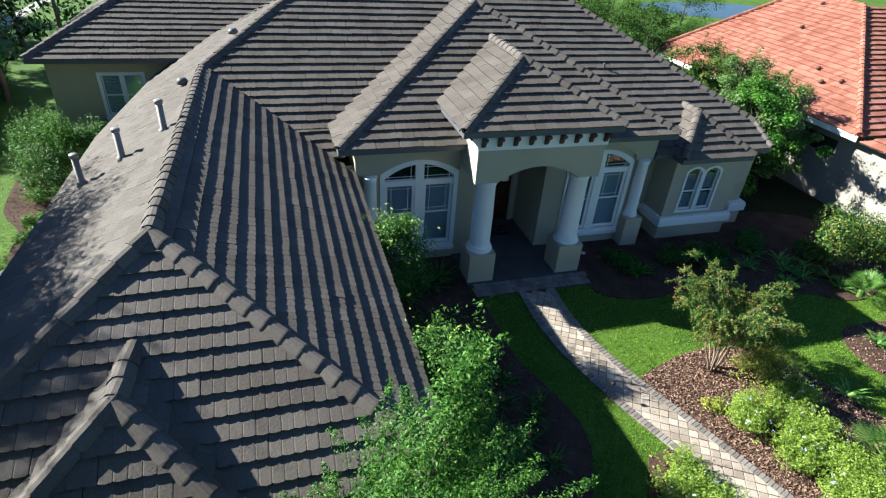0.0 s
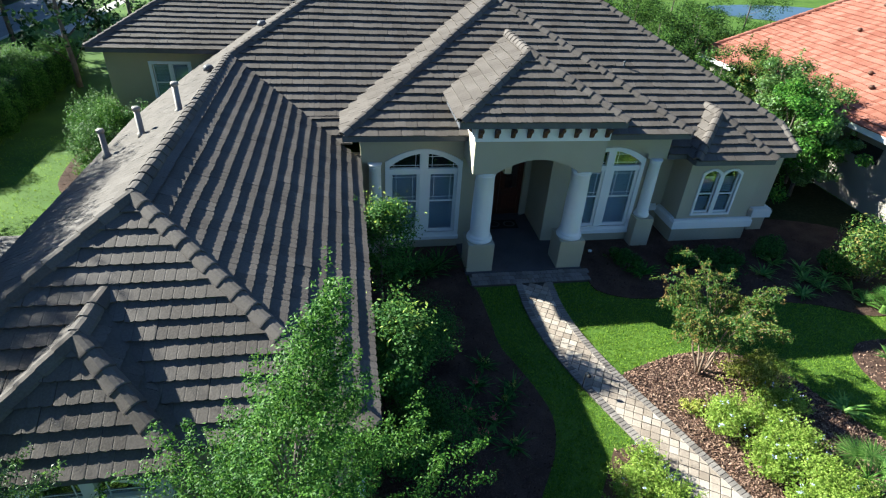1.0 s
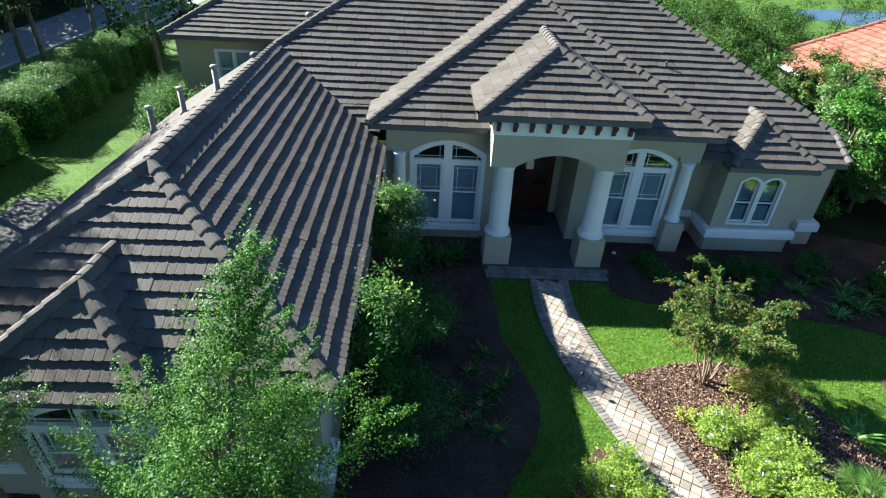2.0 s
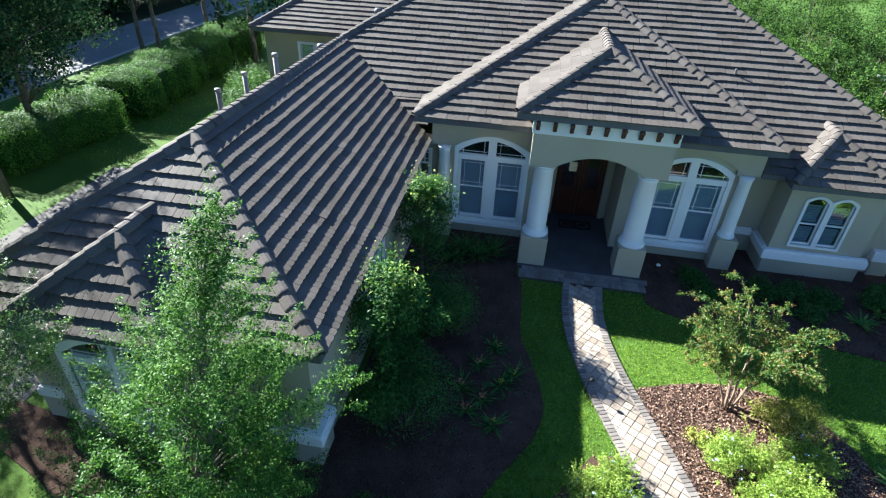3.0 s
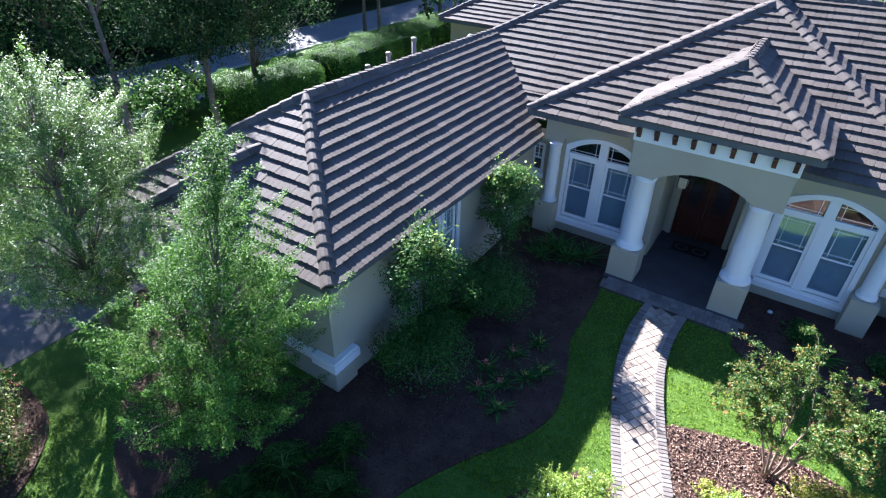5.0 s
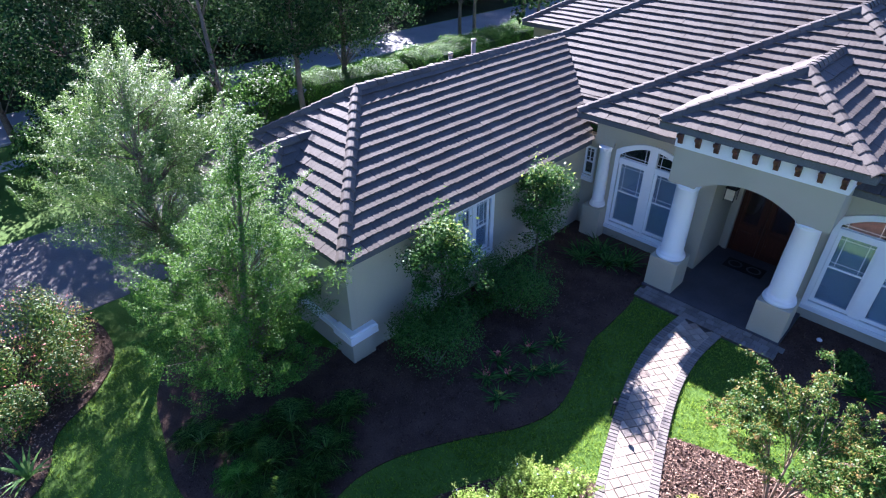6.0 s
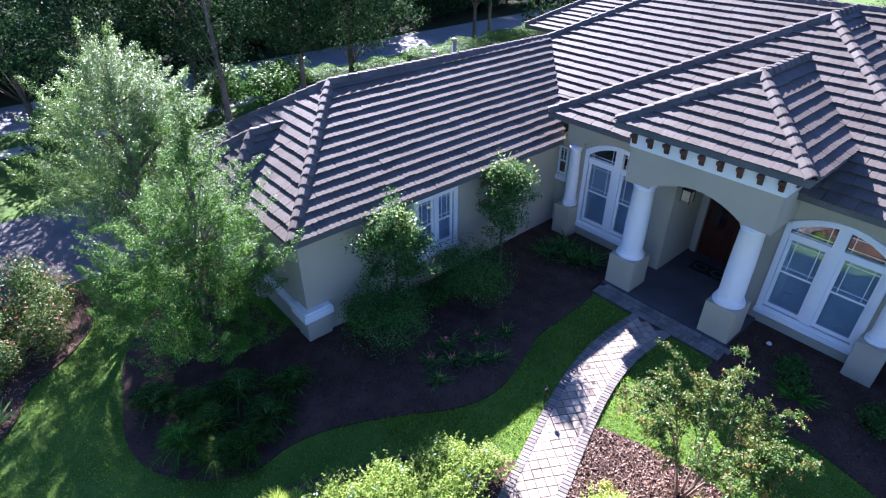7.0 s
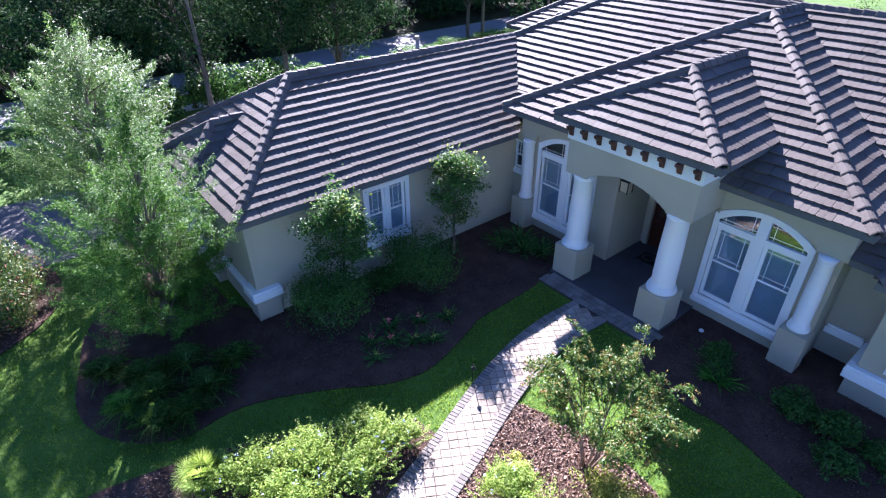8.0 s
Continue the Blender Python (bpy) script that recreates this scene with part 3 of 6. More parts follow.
# walls
def wall(along, length, height, m, openings=(), thick=0.22, mat=STUCCO, z0=0.0, name="wall", parent=house):
    """A wall from local x = along to along + length, face at local y = 0 and solid behind, with openings (x0, x1, z0, z1, rise)."""
    bm = bmesh.new()
    x = along
    for a, b, lo, hi, rise in sorted(openings):
        if a > x + 1e-4:
            add_box(bm, x, a, 0, thick, z0, height)
        if lo > z0 + 1e-4:
            add_box(bm, a, b, 0, thick, z0, lo)
        if height > hi + 1e-4:
            add_box(bm, a, b, 0, thick, hi, height)
        if rise:
            n = 14
            for i in range(n):
                xa, xb = a + (b - a) * i / n, a + (b - a) * (i + 1) / n
                za, zb = (hi - rise * (2 * (q - (a + b) / 2) / (b - a)) ** 2 for q in (xa, xb))
                v = [bm.verts.new(c) for c in ((xa, 0, za), (xb, 0, zb), (xb, 0, hi), (xa, 0, hi), (xa, thick, za), (xb, thick, zb), (xb, thick, hi), (xa, thick, hi))]
                for f in ((0, 1, 2, 3), (4, 7, 6, 5), (0, 4, 5, 1)):
                    bm.faces.new([v[k] for k in f])
        x = b
    if along + length > x + 1e-4:
        add_box(bm, x, along + length, 0, thick, z0, height)
    if name != "wall":
        bmesh.ops.remove_doubles(bm, verts=bm.verts, dist=0.0004)
    bm.transform(m)
    return part(name, bm, mat, parent)


def facing_south(y):
    return Matrix.Translation((0, y, 0))


def facing_east(x):
    return Matrix.Translation((x, 0, 0)) @ Matrix.Rotation(math.pi / 2, 4, "Z")


def facing_west(x):
    return Matrix.Translation((x, 0, 0)) @ Matrix.Rotation(-math.pi / 2, 4, "Z")


def arch_top(x, a, b, hi, rise):
    return hi - rise * (2 * (x - (a + b) / 2) / (b - a)) ** 2


def ring(bm, a, b, lo, hi, rise, band, y0, y1, steps=14):
    """A casing round an opening with a flat-arched head."""
    outer, inner = [], []
    outer.append((a - band, lo - band)), inner.append((a, lo))
    for i in range(steps + 1):
        f = i / steps
        xi = a + (b - a) * f
        xo = a - band + (b - a + 2 * band) * f
        inner.append((xi, arch_top(xi, a, b, hi, rise)))
        outer.append((xo, arch_top(xo, a - band, b + band, hi + band, rise)))
    outer.append((b + band, lo - band)), inner.append((b, lo))
    n = len(outer)
    vs = [[bm.verts.new((p[0], y, p[1])) for p in pts] for pts, y in ((outer, y0), (inner, y0), (outer, y1), (inner, y1))]
    for i in range(n):
        j = (i + 1) % n
        bm.faces.new((vs[0][i], vs[0][j], vs[1][j], vs[1][i]))
        bm.faces.new((vs[1][i], vs[1][j], vs[3][j], vs[3][i]))
        bm.faces.new((vs[0][j], vs[0][i], vs[2][i], vs[2][j]))


def pane_part(parent, m, a, b, lo, hi, rise, oa, ob_, ohi, y):
    """One sheet of glass with, for arched heads, its own stretch of the arch."""
    n = 8 if rise else 1
    pts = [(a, lo), (b, lo)]
    for i in range(n + 1):
        x = b + (a - b) * i / n
        pts.append((x, arch_top(x, oa, ob_, ohi, rise) if rise else hi))
    verts = [(x, y, z) for x, z in pts] + [(x, y + 0.006, z) for x, z in pts]
    k = len(pts)
    faces = [tuple(range(k)), tuple(range(2 * k - 1, k - 1, -1))] + [(i, k + i, k + (i + 1) % k, (i + 1) % k) for i in range(k)]
    ob = raw("pane", [m @ Vector(v) for v in verts], faces, GLASS, parent, "clear window glass")
    ob.visible_shadow = False
    return pts


def bars(bm, a, b, lo, hi, y, inset=0.11, w=0.016, head=None):
    """Prairie-style glazing bars near the edges of a pane."""
    for x in (a + inset, b - inset):
        top = head(x) if head else hi
        add_box(bm, x - w / 2, x + w / 2, y, y + 0.012, lo, top)
    for z in (lo + inset, (head(a + 0.02) if head else hi) - inset):
        add_box(bm, a, b, y + 0.001, y + 0.011, z - w / 2, z + w / 2)


def blind(parent, m, a, b, lo, hi, y, pitch=0.062, tilt=0.42, name="blind", depth=0.05):
    """Slats across a window."""
    verts, faces = [], []
    for i in range(int((hi - lo) / pitch)):
        z = lo + i * pitch
        dz, dy = depth * math.sin(tilt) / 2, depth * math.cos(tilt) / 2
        k = len(verts)
        verts += [m @ Vector(c) for c in ((a, y - dy, z - dz), (b, y - dy, z - dz), (b, y + dy, z + dz), (a, y + dy, z + dz),
                                          (a, y - dy, z - dz + 0.004), (b, y - dy, z - dz + 0.004), (b, y + dy, z + dz + 0.004), (a, y + dy, z + dz + 0.004))]
        faces += [(k, k + 1, k + 2, k + 3), (k + 4, k + 7, k + 6, k + 5), (k, k + 4, k + 5, k + 1), (k + 3, k + 2, k + 6, k + 7)]
    raw(name, verts, faces, BLIND if name == "blind" else WHITE, parent, "white horizontal slats")


def window(m, a, b, lo, hi, rise=0.0, transom=None, lights=2, post=0.14, meeting=None, sill=True, casing=0.14, shutters=False, blinds=True, split_arches=False, label="white-framed window with closed white blinds", name="window", grid=True):
    """A white window in an opening whose outer casing runs from a to b."""
    bm = bmesh.new()
    heads = []
    ia, ib = a + casing, b - casing
    rail = 0.05 if shutters or casing < 0.14 else 0.09
    if split_arches:
        wid = (ib - ia - post) / 2
        heads = [(ia, ia + wid), (ib - wid, ib)]
        for k, (p, q) in enumerate(heads):
            ring(bm, p, q, lo + casing, hi - casing, rise, post / 2 - 0.002, -0.05, 0.12)
    else:
        ring(bm, ia, ib, lo + casing, hi - casing, rise, casing, -0.05, 0.12)
        wid = (ib - ia - post * (lights - 1)) / lights
        heads = [(ia + i * (wid + post), ia + i * (wid + post) + wid) for i in range(lights)]
    bm.transform(m)
    win = part(name, bm, WHITE, house, label)
    fr = bmesh.new()
    ob_ = bmesh.new()
    full = (ia, ib, hi - casing)
    for i, (p, q) in enumerate(heads):
        own = (p, q, hi - casing) if split_arches else full
        head = lambda x, o=own: arch_top(x, o[0], o[1], o[2], rise)
        if i and not split_arches:
            add_box(fr, p - post, p, -0.02, 0.11, lo + casing, head(p - post / 2))
        low_top = hi - casing if transom is None else transom - 0.09
        # sash rails round the lower light
        tops = min(head(p), head(q)) if transom is None else low_top
        mid = meeting if meeting else (lo + casing + tops) / 2
        for x0, x1, z0, z1 in ((p - 0.003, p + rail, lo + casing - 0.003, tops), (q - rail, q + 0.003, lo + casing - 0.003, tops), (p + rail, q - rail, lo + casing - 0.003, lo + casing + rail + 0.02), (p + rail, q - rail, mid - 0.025, mid + 0.025)):
            add_box(fr, x0, x1, 0.03, 0.09, z0, z1)
        if transom is not None:
            add_box(fr, p - 0.001, q + 0.001, -0.012, 0.10, transom - 0.09, transom + 0.09)
            pane_part(win, m, p + 0.03, q - 0.03, transom + 0.09, None, rise, *own, 0.06)
            bars(ob_, p + 0.03, q - 0.03, transom + 0.09, None, 0.045, 0.10, head=lambda x, h=head: h(x) - 0.03)
            pane_part(win, m, p + rail, q - rail, mid + 0.025, low_top, 0, *own, 0.06)
        else:
            pane_part(win, m, p + rail, q - rail, mid + 0.025, hi - casing, rise, *own, 0.06)
            low_top = tops
        if grid and not shutters:
            bars(ob_, p + rail, q - rail, mid + 0.025, low_top, 0.045, 0.12, head=None if transom is not None or not rise else (lambda x, h=head: h(x) - 0.02))
        pane_part(win, m, p + rail, q - rail, lo + casing + rail + 0.02, mid - 0.025, 0, *own, 0.065)
        if shutters:
            sb = lo + casing + 0.06
            blind(win, m, p + 0.08, q - 0.08, sb, (sb + tops) / 2 - 0.05, 0.125, 0.085, 0.55, "shutter", 0.075)
            blind(win, m, p + 0.08, q - 0.08, (sb + tops) / 2 + 0.05, tops, 0.125, 0.085, 0.55, "shutter", 0.075)
        elif blinds:
            blind(win, m, p, q, lo + casing, low_top, 0.13, 0.06, 0.80)
    fr.transform(m)
    part("sash_frame", fr, WHITE, win)
    if grid and not shutters:
        ob_.transform(m)
        part("glazing_bar", ob_, LEAD, win)
    if sill:
        s = add_box(bmesh.new(), a - 0.02, b + 0.02, -0.09, 0.04, lo - 0.12, lo + 0.012, 0.015)
        s.transform(m)
        part("window_sill", s, WHITE, win)
    # Added box behind the glass, coloured dark for an unlit room.
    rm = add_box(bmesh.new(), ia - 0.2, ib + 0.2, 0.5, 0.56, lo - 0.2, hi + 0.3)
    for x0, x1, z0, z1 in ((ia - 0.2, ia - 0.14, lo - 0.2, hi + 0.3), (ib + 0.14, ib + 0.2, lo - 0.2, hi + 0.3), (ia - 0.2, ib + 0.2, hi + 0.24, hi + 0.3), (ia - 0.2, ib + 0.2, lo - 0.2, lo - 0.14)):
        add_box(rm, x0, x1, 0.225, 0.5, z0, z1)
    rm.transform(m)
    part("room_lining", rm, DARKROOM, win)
    return win


S_WIN = 14.66
wall(1.72, 9.78, 4.15, facing_south(S_WIN), [(2.43, 4.58, 0.62, 3.46, 0.36), (5.50, 7.72, 0.0, 3.95, 0.0), (8.63, 10.78, 0.62, 3.46, 0.36)])
window(facing_south(S_WIN), 2.29, 4.72, 0.48, 3.60, 0.42, transom=2.84, post=0.26, meeting=1.78)
window(facing_south(S_WIN), 8.49, 10.92, 0.48, 3.60, 0.42, transom=2.84, post=0.26, meeting=1.78)
# arched beams over the recessed windows
for x0, x1 in ((1.55, 4.72), (8.58, 11.6)):
    a, b = (2.22, 4.715) if x0 < 3 else (8.585, 10.92)
    wall(x0, x1 - x0, 4.10, facing_south(14.54), [(a, b, 3.20, 3.82, 0.46)], thick=0.119, z0=3.20, name="arched_beam")
wall(14.66, 1.6, 4.10, facing_west(1.55) @ Matrix.Scale(-1, 4, (1, 0, 0)), thick=0.2, z0=3.2)
wall(14.66, 1.2, 4.10, facing_east(11.60), thick=0.2, z0=3.2)
wall(14.88, 0.72, 3.19, facing_east(11.50), thick=0.2)
# recess beside the bay, bay and east corner
wall(11.5, 1.2, 3.4, facing_south(15.60))
wall(14.72, 0.88, 3.36, facing_west(12.60) @ Matrix.Scale(-1, 4, (1, 0, 0)), thick=0.2)
wall(12.6, 2.75, 3.36, facing_south(14.50), [(13.16, 13.76, 1.12, 2.76, 0.14), (13.92, 14.52, 1.12, 2.76, 0.14)])
window(facing_south(14.50), 13.02, 14.66, 0.98, 2.90, 0.16, post=0.16, shutters=True, split_arches=True, sill=False, label="white twin-arched window with plantation shutters")
wall(14.72, 0.40, 3.36, facing_east(15.35), thick=0.2)
wall(15.35, 1.2, 3.36, facing_south(15.12))
wall(15.34, 11.3, 3.36, facing_east(16.55))
# garage wing
wall(5.05, 9.75, 3.36, facing_east(1.10), [(8.55, 9.92, 1.14, 2.82, 0.0)])
window(facing_east(1.10), 8.41, 10.06, 1.00, 2.96, 0.0, post=0.12, label="white-framed double window of the garage wing")
wall(-5.1, 6.2, 3.36, facing_south(4.83), [(-3.75, -1.65, 0.95, 3.0, 0.0)])
wall(-4.2, 2.75, 3.30, facing_south(4.52), [(-3.72, -1.72, 1.0, 2.86, 0.35)], thick=0.29, name="window_bay")
window(facing_south(4.52), -3.86, -1.58, 0.86, 3.00, 0.38, transom=2.28, post=0.2, label="white arched window of the garage wing")
wall(5.05, 12.5, 3.36, facing_west(-5.1) @ Matrix.Scale(-1, 4, (1, 0, 0)))
wall(1.10, 0.72, 3.36, facing_south(14.80), [(1.10, 1.46, 1.90, 2.86, 0.0)])
window(facing_south(14.80), 1.02, 1.52, 1.82, 2.94, 0.0, lights=1, casing=0.07, sill=True, blinds=False, label="narrow white window in the inner corner")
# rear block, its stucco tinted for the sunlight on it
wall(-8.9, 14.5, 4.05, facing_south(24.92), [(-7.05, -5.6, 1.72, 3.30, 0.0)], mat=STUCCO_SUN)
window(facing_south(24.92), -7.19, -5.46, 1.60, 3.44, 0.0, post=0.09, casing=0.12, grid=False, label="white-framed rear window with closed blinds")
wall(25.14, 10.8, 4.05, facing_west(-8.9) @ Matrix.Scale(-1, 4, (1, 0, 0)), mat=STUCCO_SUN)


def band(x0, x1, y0, y1, z0=0.68, z1=0.98):
    """White moulded band on a stucco plinth."""
    bm = bmesh.new()
    add_box(bm, x0, x1, y0, y1, z0, z1 - 0.07, 0.012)
    add_box(bm, x0 + 0.03, x1 - 0.03, y0 + 0.03, y1 - 0.03, z1 - 0.075, z1, 0.02)
    part("trim_band", bm, WHITE, house)


def plinth(x0, x1, y0, y1, z1):
    box("plinth", x0, x1, y0, y1, -0.05, z1, STUCCO, house, 0.012)


plinth(12.52, 15.43, 14.40, 14.52, 0.60)
band(12.42, 15.55, 14.30, 14.515, 0.58, 0.92)
plinth(12.50, 12.62, 14.515, 15.60, 0.60)
band(12.42, 12.615, 14.53, 15.60, 0.58, 0.92)
band(11.55, 12.40, 15.50, 15.615, 0.70, 0.96)
plinth(16.05, 16.66, 14.98, 15.6, 0.62)
band(15.95, 16.76, 14.88, 15.7, 0.60, 0.95)
plinth(0.62, 1.20, 4.72, 5.42, 0.70)
band(0.52, 1.28, 4.64, 5.50, 0.70, 1.0)
plinth(-1.40, 0.60, 4.76, 4.85, 0.70)
band(-1.35, 0.50, 4.70, 4.85, 0.72, 0.96)
plinth(-5.1, -4.25, 4.76, 4.85, 0.70)
band(-5.1, -4.25, 4.70, 4.85, 0.72, 0.96)

# porch
wall(4.70, 3.92, 4.98, facing_south(13.10), [(5.42, 7.90, 3.44, 3.88, 0.40)], thick=0.55, z0=3.44, name="entry_arch")
wall(13.655, 1.0, 4.98, facing_east(8.62), thick=0.5, z0=3.44, name="porch_beam")
wall(13.655, 1.0, 4.98, facing_west(4.70) @ Matrix.Scale(-1, 4, (1, 0, 0)), thick=0.5, z0=3.44, name="porch_beam")
box("porch_ceiling", 4.9, 8.4, 13.3, 17.0, 3.96, 4.02, STUCCO, house)
for x0, x1, y0, y1 in ((4.66, 8.66, 13.06, 13.10), (4.66, 4.70, 13.10, 14.6), (8.62, 8.66, 13.10, 14.6)):
    box("frieze", x0, x1, y0, y1, 4.46, 4.87, WHITE, house)


def bracket(x, y, rz):
    """A scrolled timber corbel below the eave."""
    bm = bmesh.new()
    prof = [(0, 0.0), (-0.05, 0.0), (-0.09, 0.07), (-0.10, 0.13), (-0.16, 0.18), (-0.22, 0.22), (-0.23, 0.29), (0, 0.29)]
    f = [[bm.verts.new((sx, py, pz)) for py, pz in prof] for sx in (-0.055, 0.055)]
    bm.faces.new(f[0])
    bm.faces.new(f[1][::-1])
    for i in range(len(prof)):
        j = (i + 1) % len(prof)
        bm.faces.new((f[0][i], f[1][i], f[1][j], f[0][j]))
    bm.transform(Matrix.Translation((x, y, 4.58)) @ Matrix.Rotation(rz, 4, "Z"))
    part("bracket", bm, BRACKET, house, "dark stained timber corbel")


for i in range(9):
    bracket(4.80 + i * 0.465, 13.055, 0)
for y in (13.55, 14.1):
    bracket(8.665, y, math.pi / 2)
    bracket(4.655, y, -math.pi / 2)


def column(x, y, r, z0, z1, block):
    col = box("column", block[0], block[1], block[2], block[3], -0.05, z0, STUCCO, house, 0.02, "round white column on a square stucco pedestal")
    h = z1 - z0
    prof = [(r * 1.28, 0.0), (r * 1.30, 0.04), (r * 1.26, 0.08), (r * 1.12, 0.10), (r * 1.16, 0.13), (r * 1.14, 0.16), (r * 1.02, 0.18),
            (r, 0.24), (r * 0.985, h * 0.5), (r * 0.90, h - 0.16), (r * 0.96, h - 0.14), (r * 0.97, h - 0.11), (r * 0.90, h - 0.09), (r * 1.05, h - 0.05), (r * 1.08, h)]
    lathe("shaft", prof, (x, y, z0), WHITE, col, 36)
    return col


column(5.16, 13.40, 0.315, 1.10, 3.45, (4.74, 5.58, 12.97, 13.82))
column(8.15, 13.40, 0.315, 1.10, 3.45, (7.74, 8.57, 12.97, 13.82))
column(1.97, 14.52, 0.20, 1.12, 3.22, (1.62, 2.30, 14.18, 14.65))
column(11.22, 14.52, 0.20, 1.12, 3.22, (10.90, 11.56, 14.18, 14.65))
# entry recess
wall(14.88, 1.75, 3.96, facing_east(5.50), thick=0.2, name="recess_wall")
wall(14.88, 1.75, 3.96, facing_west(7.72) @ Matrix.Scale(-1, 4, (1, 0, 0)), thick=0.2, name="recess_wall")
wall(5.3, 2.6, 3.96, facing_south(16.60), [(5.72, 7.50, 0.0, 2.62, 0.0)], name="entry_wall")
box("porch_floor", 4.72, 8.60, 12.90, 16.9, -0.05, 0.10, PORCHPAVER, house, label="charcoal paved porch floor")
door = empty("entry_door", at=(6.61, 16.6, 0.1))
hang_fast(door, house)
tagged(door, "dark mahogany double entry door with glazed panels")
bm = bmesh.new()
for x0, x1, z0, z1 in ((5.60, 5.76, 0.1, 2.74), (7.46, 7.62, 0.1, 2.74), (5.60, 7.62, 2.60, 2.76)):
    add_box(bm, x0, x1, 16.53, 16.75, z0, z1, 0.01)
part("door_casing", bm, STUCCO, door, "plain painted casing")
for x0, x1 in ((5.765, 6.605), (6.615, 7.455)):
    bm = bmesh.new()
    add_box(bm, x0, x1, 16.66, 16.71, 0.105, 2.595)
    for a, b, z0, z1 in ((x0, x0 + 0.13, 0.105, 2.595), (x1 - 0.13, x1, 0.105, 2.595), (x0 + 0.13, x1 - 0.13, 0.105, 0.32), (x0 + 0.13, x1 - 0.13, 2.45, 2.595), (x0 + 0.13, x1 - 0.13, 0.95, 1.10)):
        add_box(bm, a, b, 16.635, 16.66, z0, z1, 0.006)
    add_box(bm, x0 + 0.2, x1 - 0.2, 16.64, 16.66, 0.40, 0.87, 0.012)
    leaf = part("door_leaf", bm, DOORWOOD, door, "panelled mahogany door leaf")
    ob = box("glazed_panel", x0 + 0.2, x1 - 0.2, 16.645, 16.66, 1.2, 2.36, GLASS, leaf, label="bevelled door glass")
    hx = x1 - 0.06 if x0 < 6 else x0 + 0.06
    bm = bmesh.new()
    tube(bm, [(hx, 16.63, 0.95), (hx, 16.58, 1.0), (hx, 16.58, 1.2), (hx, 16.63, 1.25)], [0.012] * 4)
    part("handle", bm, BLACK, leaf, "dark pull handle")

# flues and vents on the roof
for x, y, h in ((-5.02, 13.55, 0.70), (-4.02, 13.5, 0.70), (-3.02, 13.6, 0.70), ):
    z = EAVE + (5.45 - EAVE) / (-2.5 - WEST_LOW) * (x - WEST_LOW)
    flue = lathe("flue_pipe", [(0.13, -0.06), (0.12, 0.05), (0.075, 0.08), (0.072, h)], (x, y, z), PIPE, house, 18, "upright metal flue pipe on the roof slope")
    lathe("flue_cap", [(0.08, h - 0.04), (0.098, h - 0.02), (0.098, h + 0.035), (0.075, h + 0.06), (0.02, h + 0.065)], (x, y, z), PIPE, flue, 18)
for x, y in ((-2.95, 17.1), (-1.55, 19.6)):
    z = EAVE + (5.45 - EAVE) / (-2.5 - WEST_LOW) * (x - WEST_LOW)
    lathe("roof_vent", [(0.16, 0.0), (0.15, 0.09), (0.11, 0.15), (0.03, 0.17)], (x, y, z + 0.05), FASCIA, house, 16, "small dark dome vent")
z = main_plane(17.85)
lathe("vent_stub", [(0.06, -0.02), (0.035, 0.04), (0.032, 0.20), (0.04, 0.21), (0.04, 0.24)], (11.05, 17.85, z), FASCIA, house, 12, "short vent stub on the main slope")

# ---- paved path, porch step, lamps ----
def tumbled(name, mat, sx, sy, h=0.05, chamfer=0.007):
    """One paver with worn edges, its top at z = 0."""
    bm = bmesh.new()
    rings = []
    for inset, z in ((0.0, -h), (0.0, -chamfer), (chamfer, 0.0)):
        rings.append([bm.verts.new((x, y, z)) for x, y in ((-sx / 2 + inset, -sy / 2 + inset), (sx / 2 - inset, -sy / 2 + inset), (sx / 2 - inset, sy / 2 - inset), (-sx / 2 + inset, sy / 2 - inset))])
    for a, b in zip(rings, rings[1:]):
        for k in range(4):
            bm.faces.new((a[k], a[(k + 1) % 4], b[(k + 1) % 4], b[k]))
    bm.faces.new(rings[-1])
    mesh = bpy.data.meshes.new(name)
    bm.to_mesh(mesh)
    bm.free()
    mesh.materials.append(mat)
    return mesh


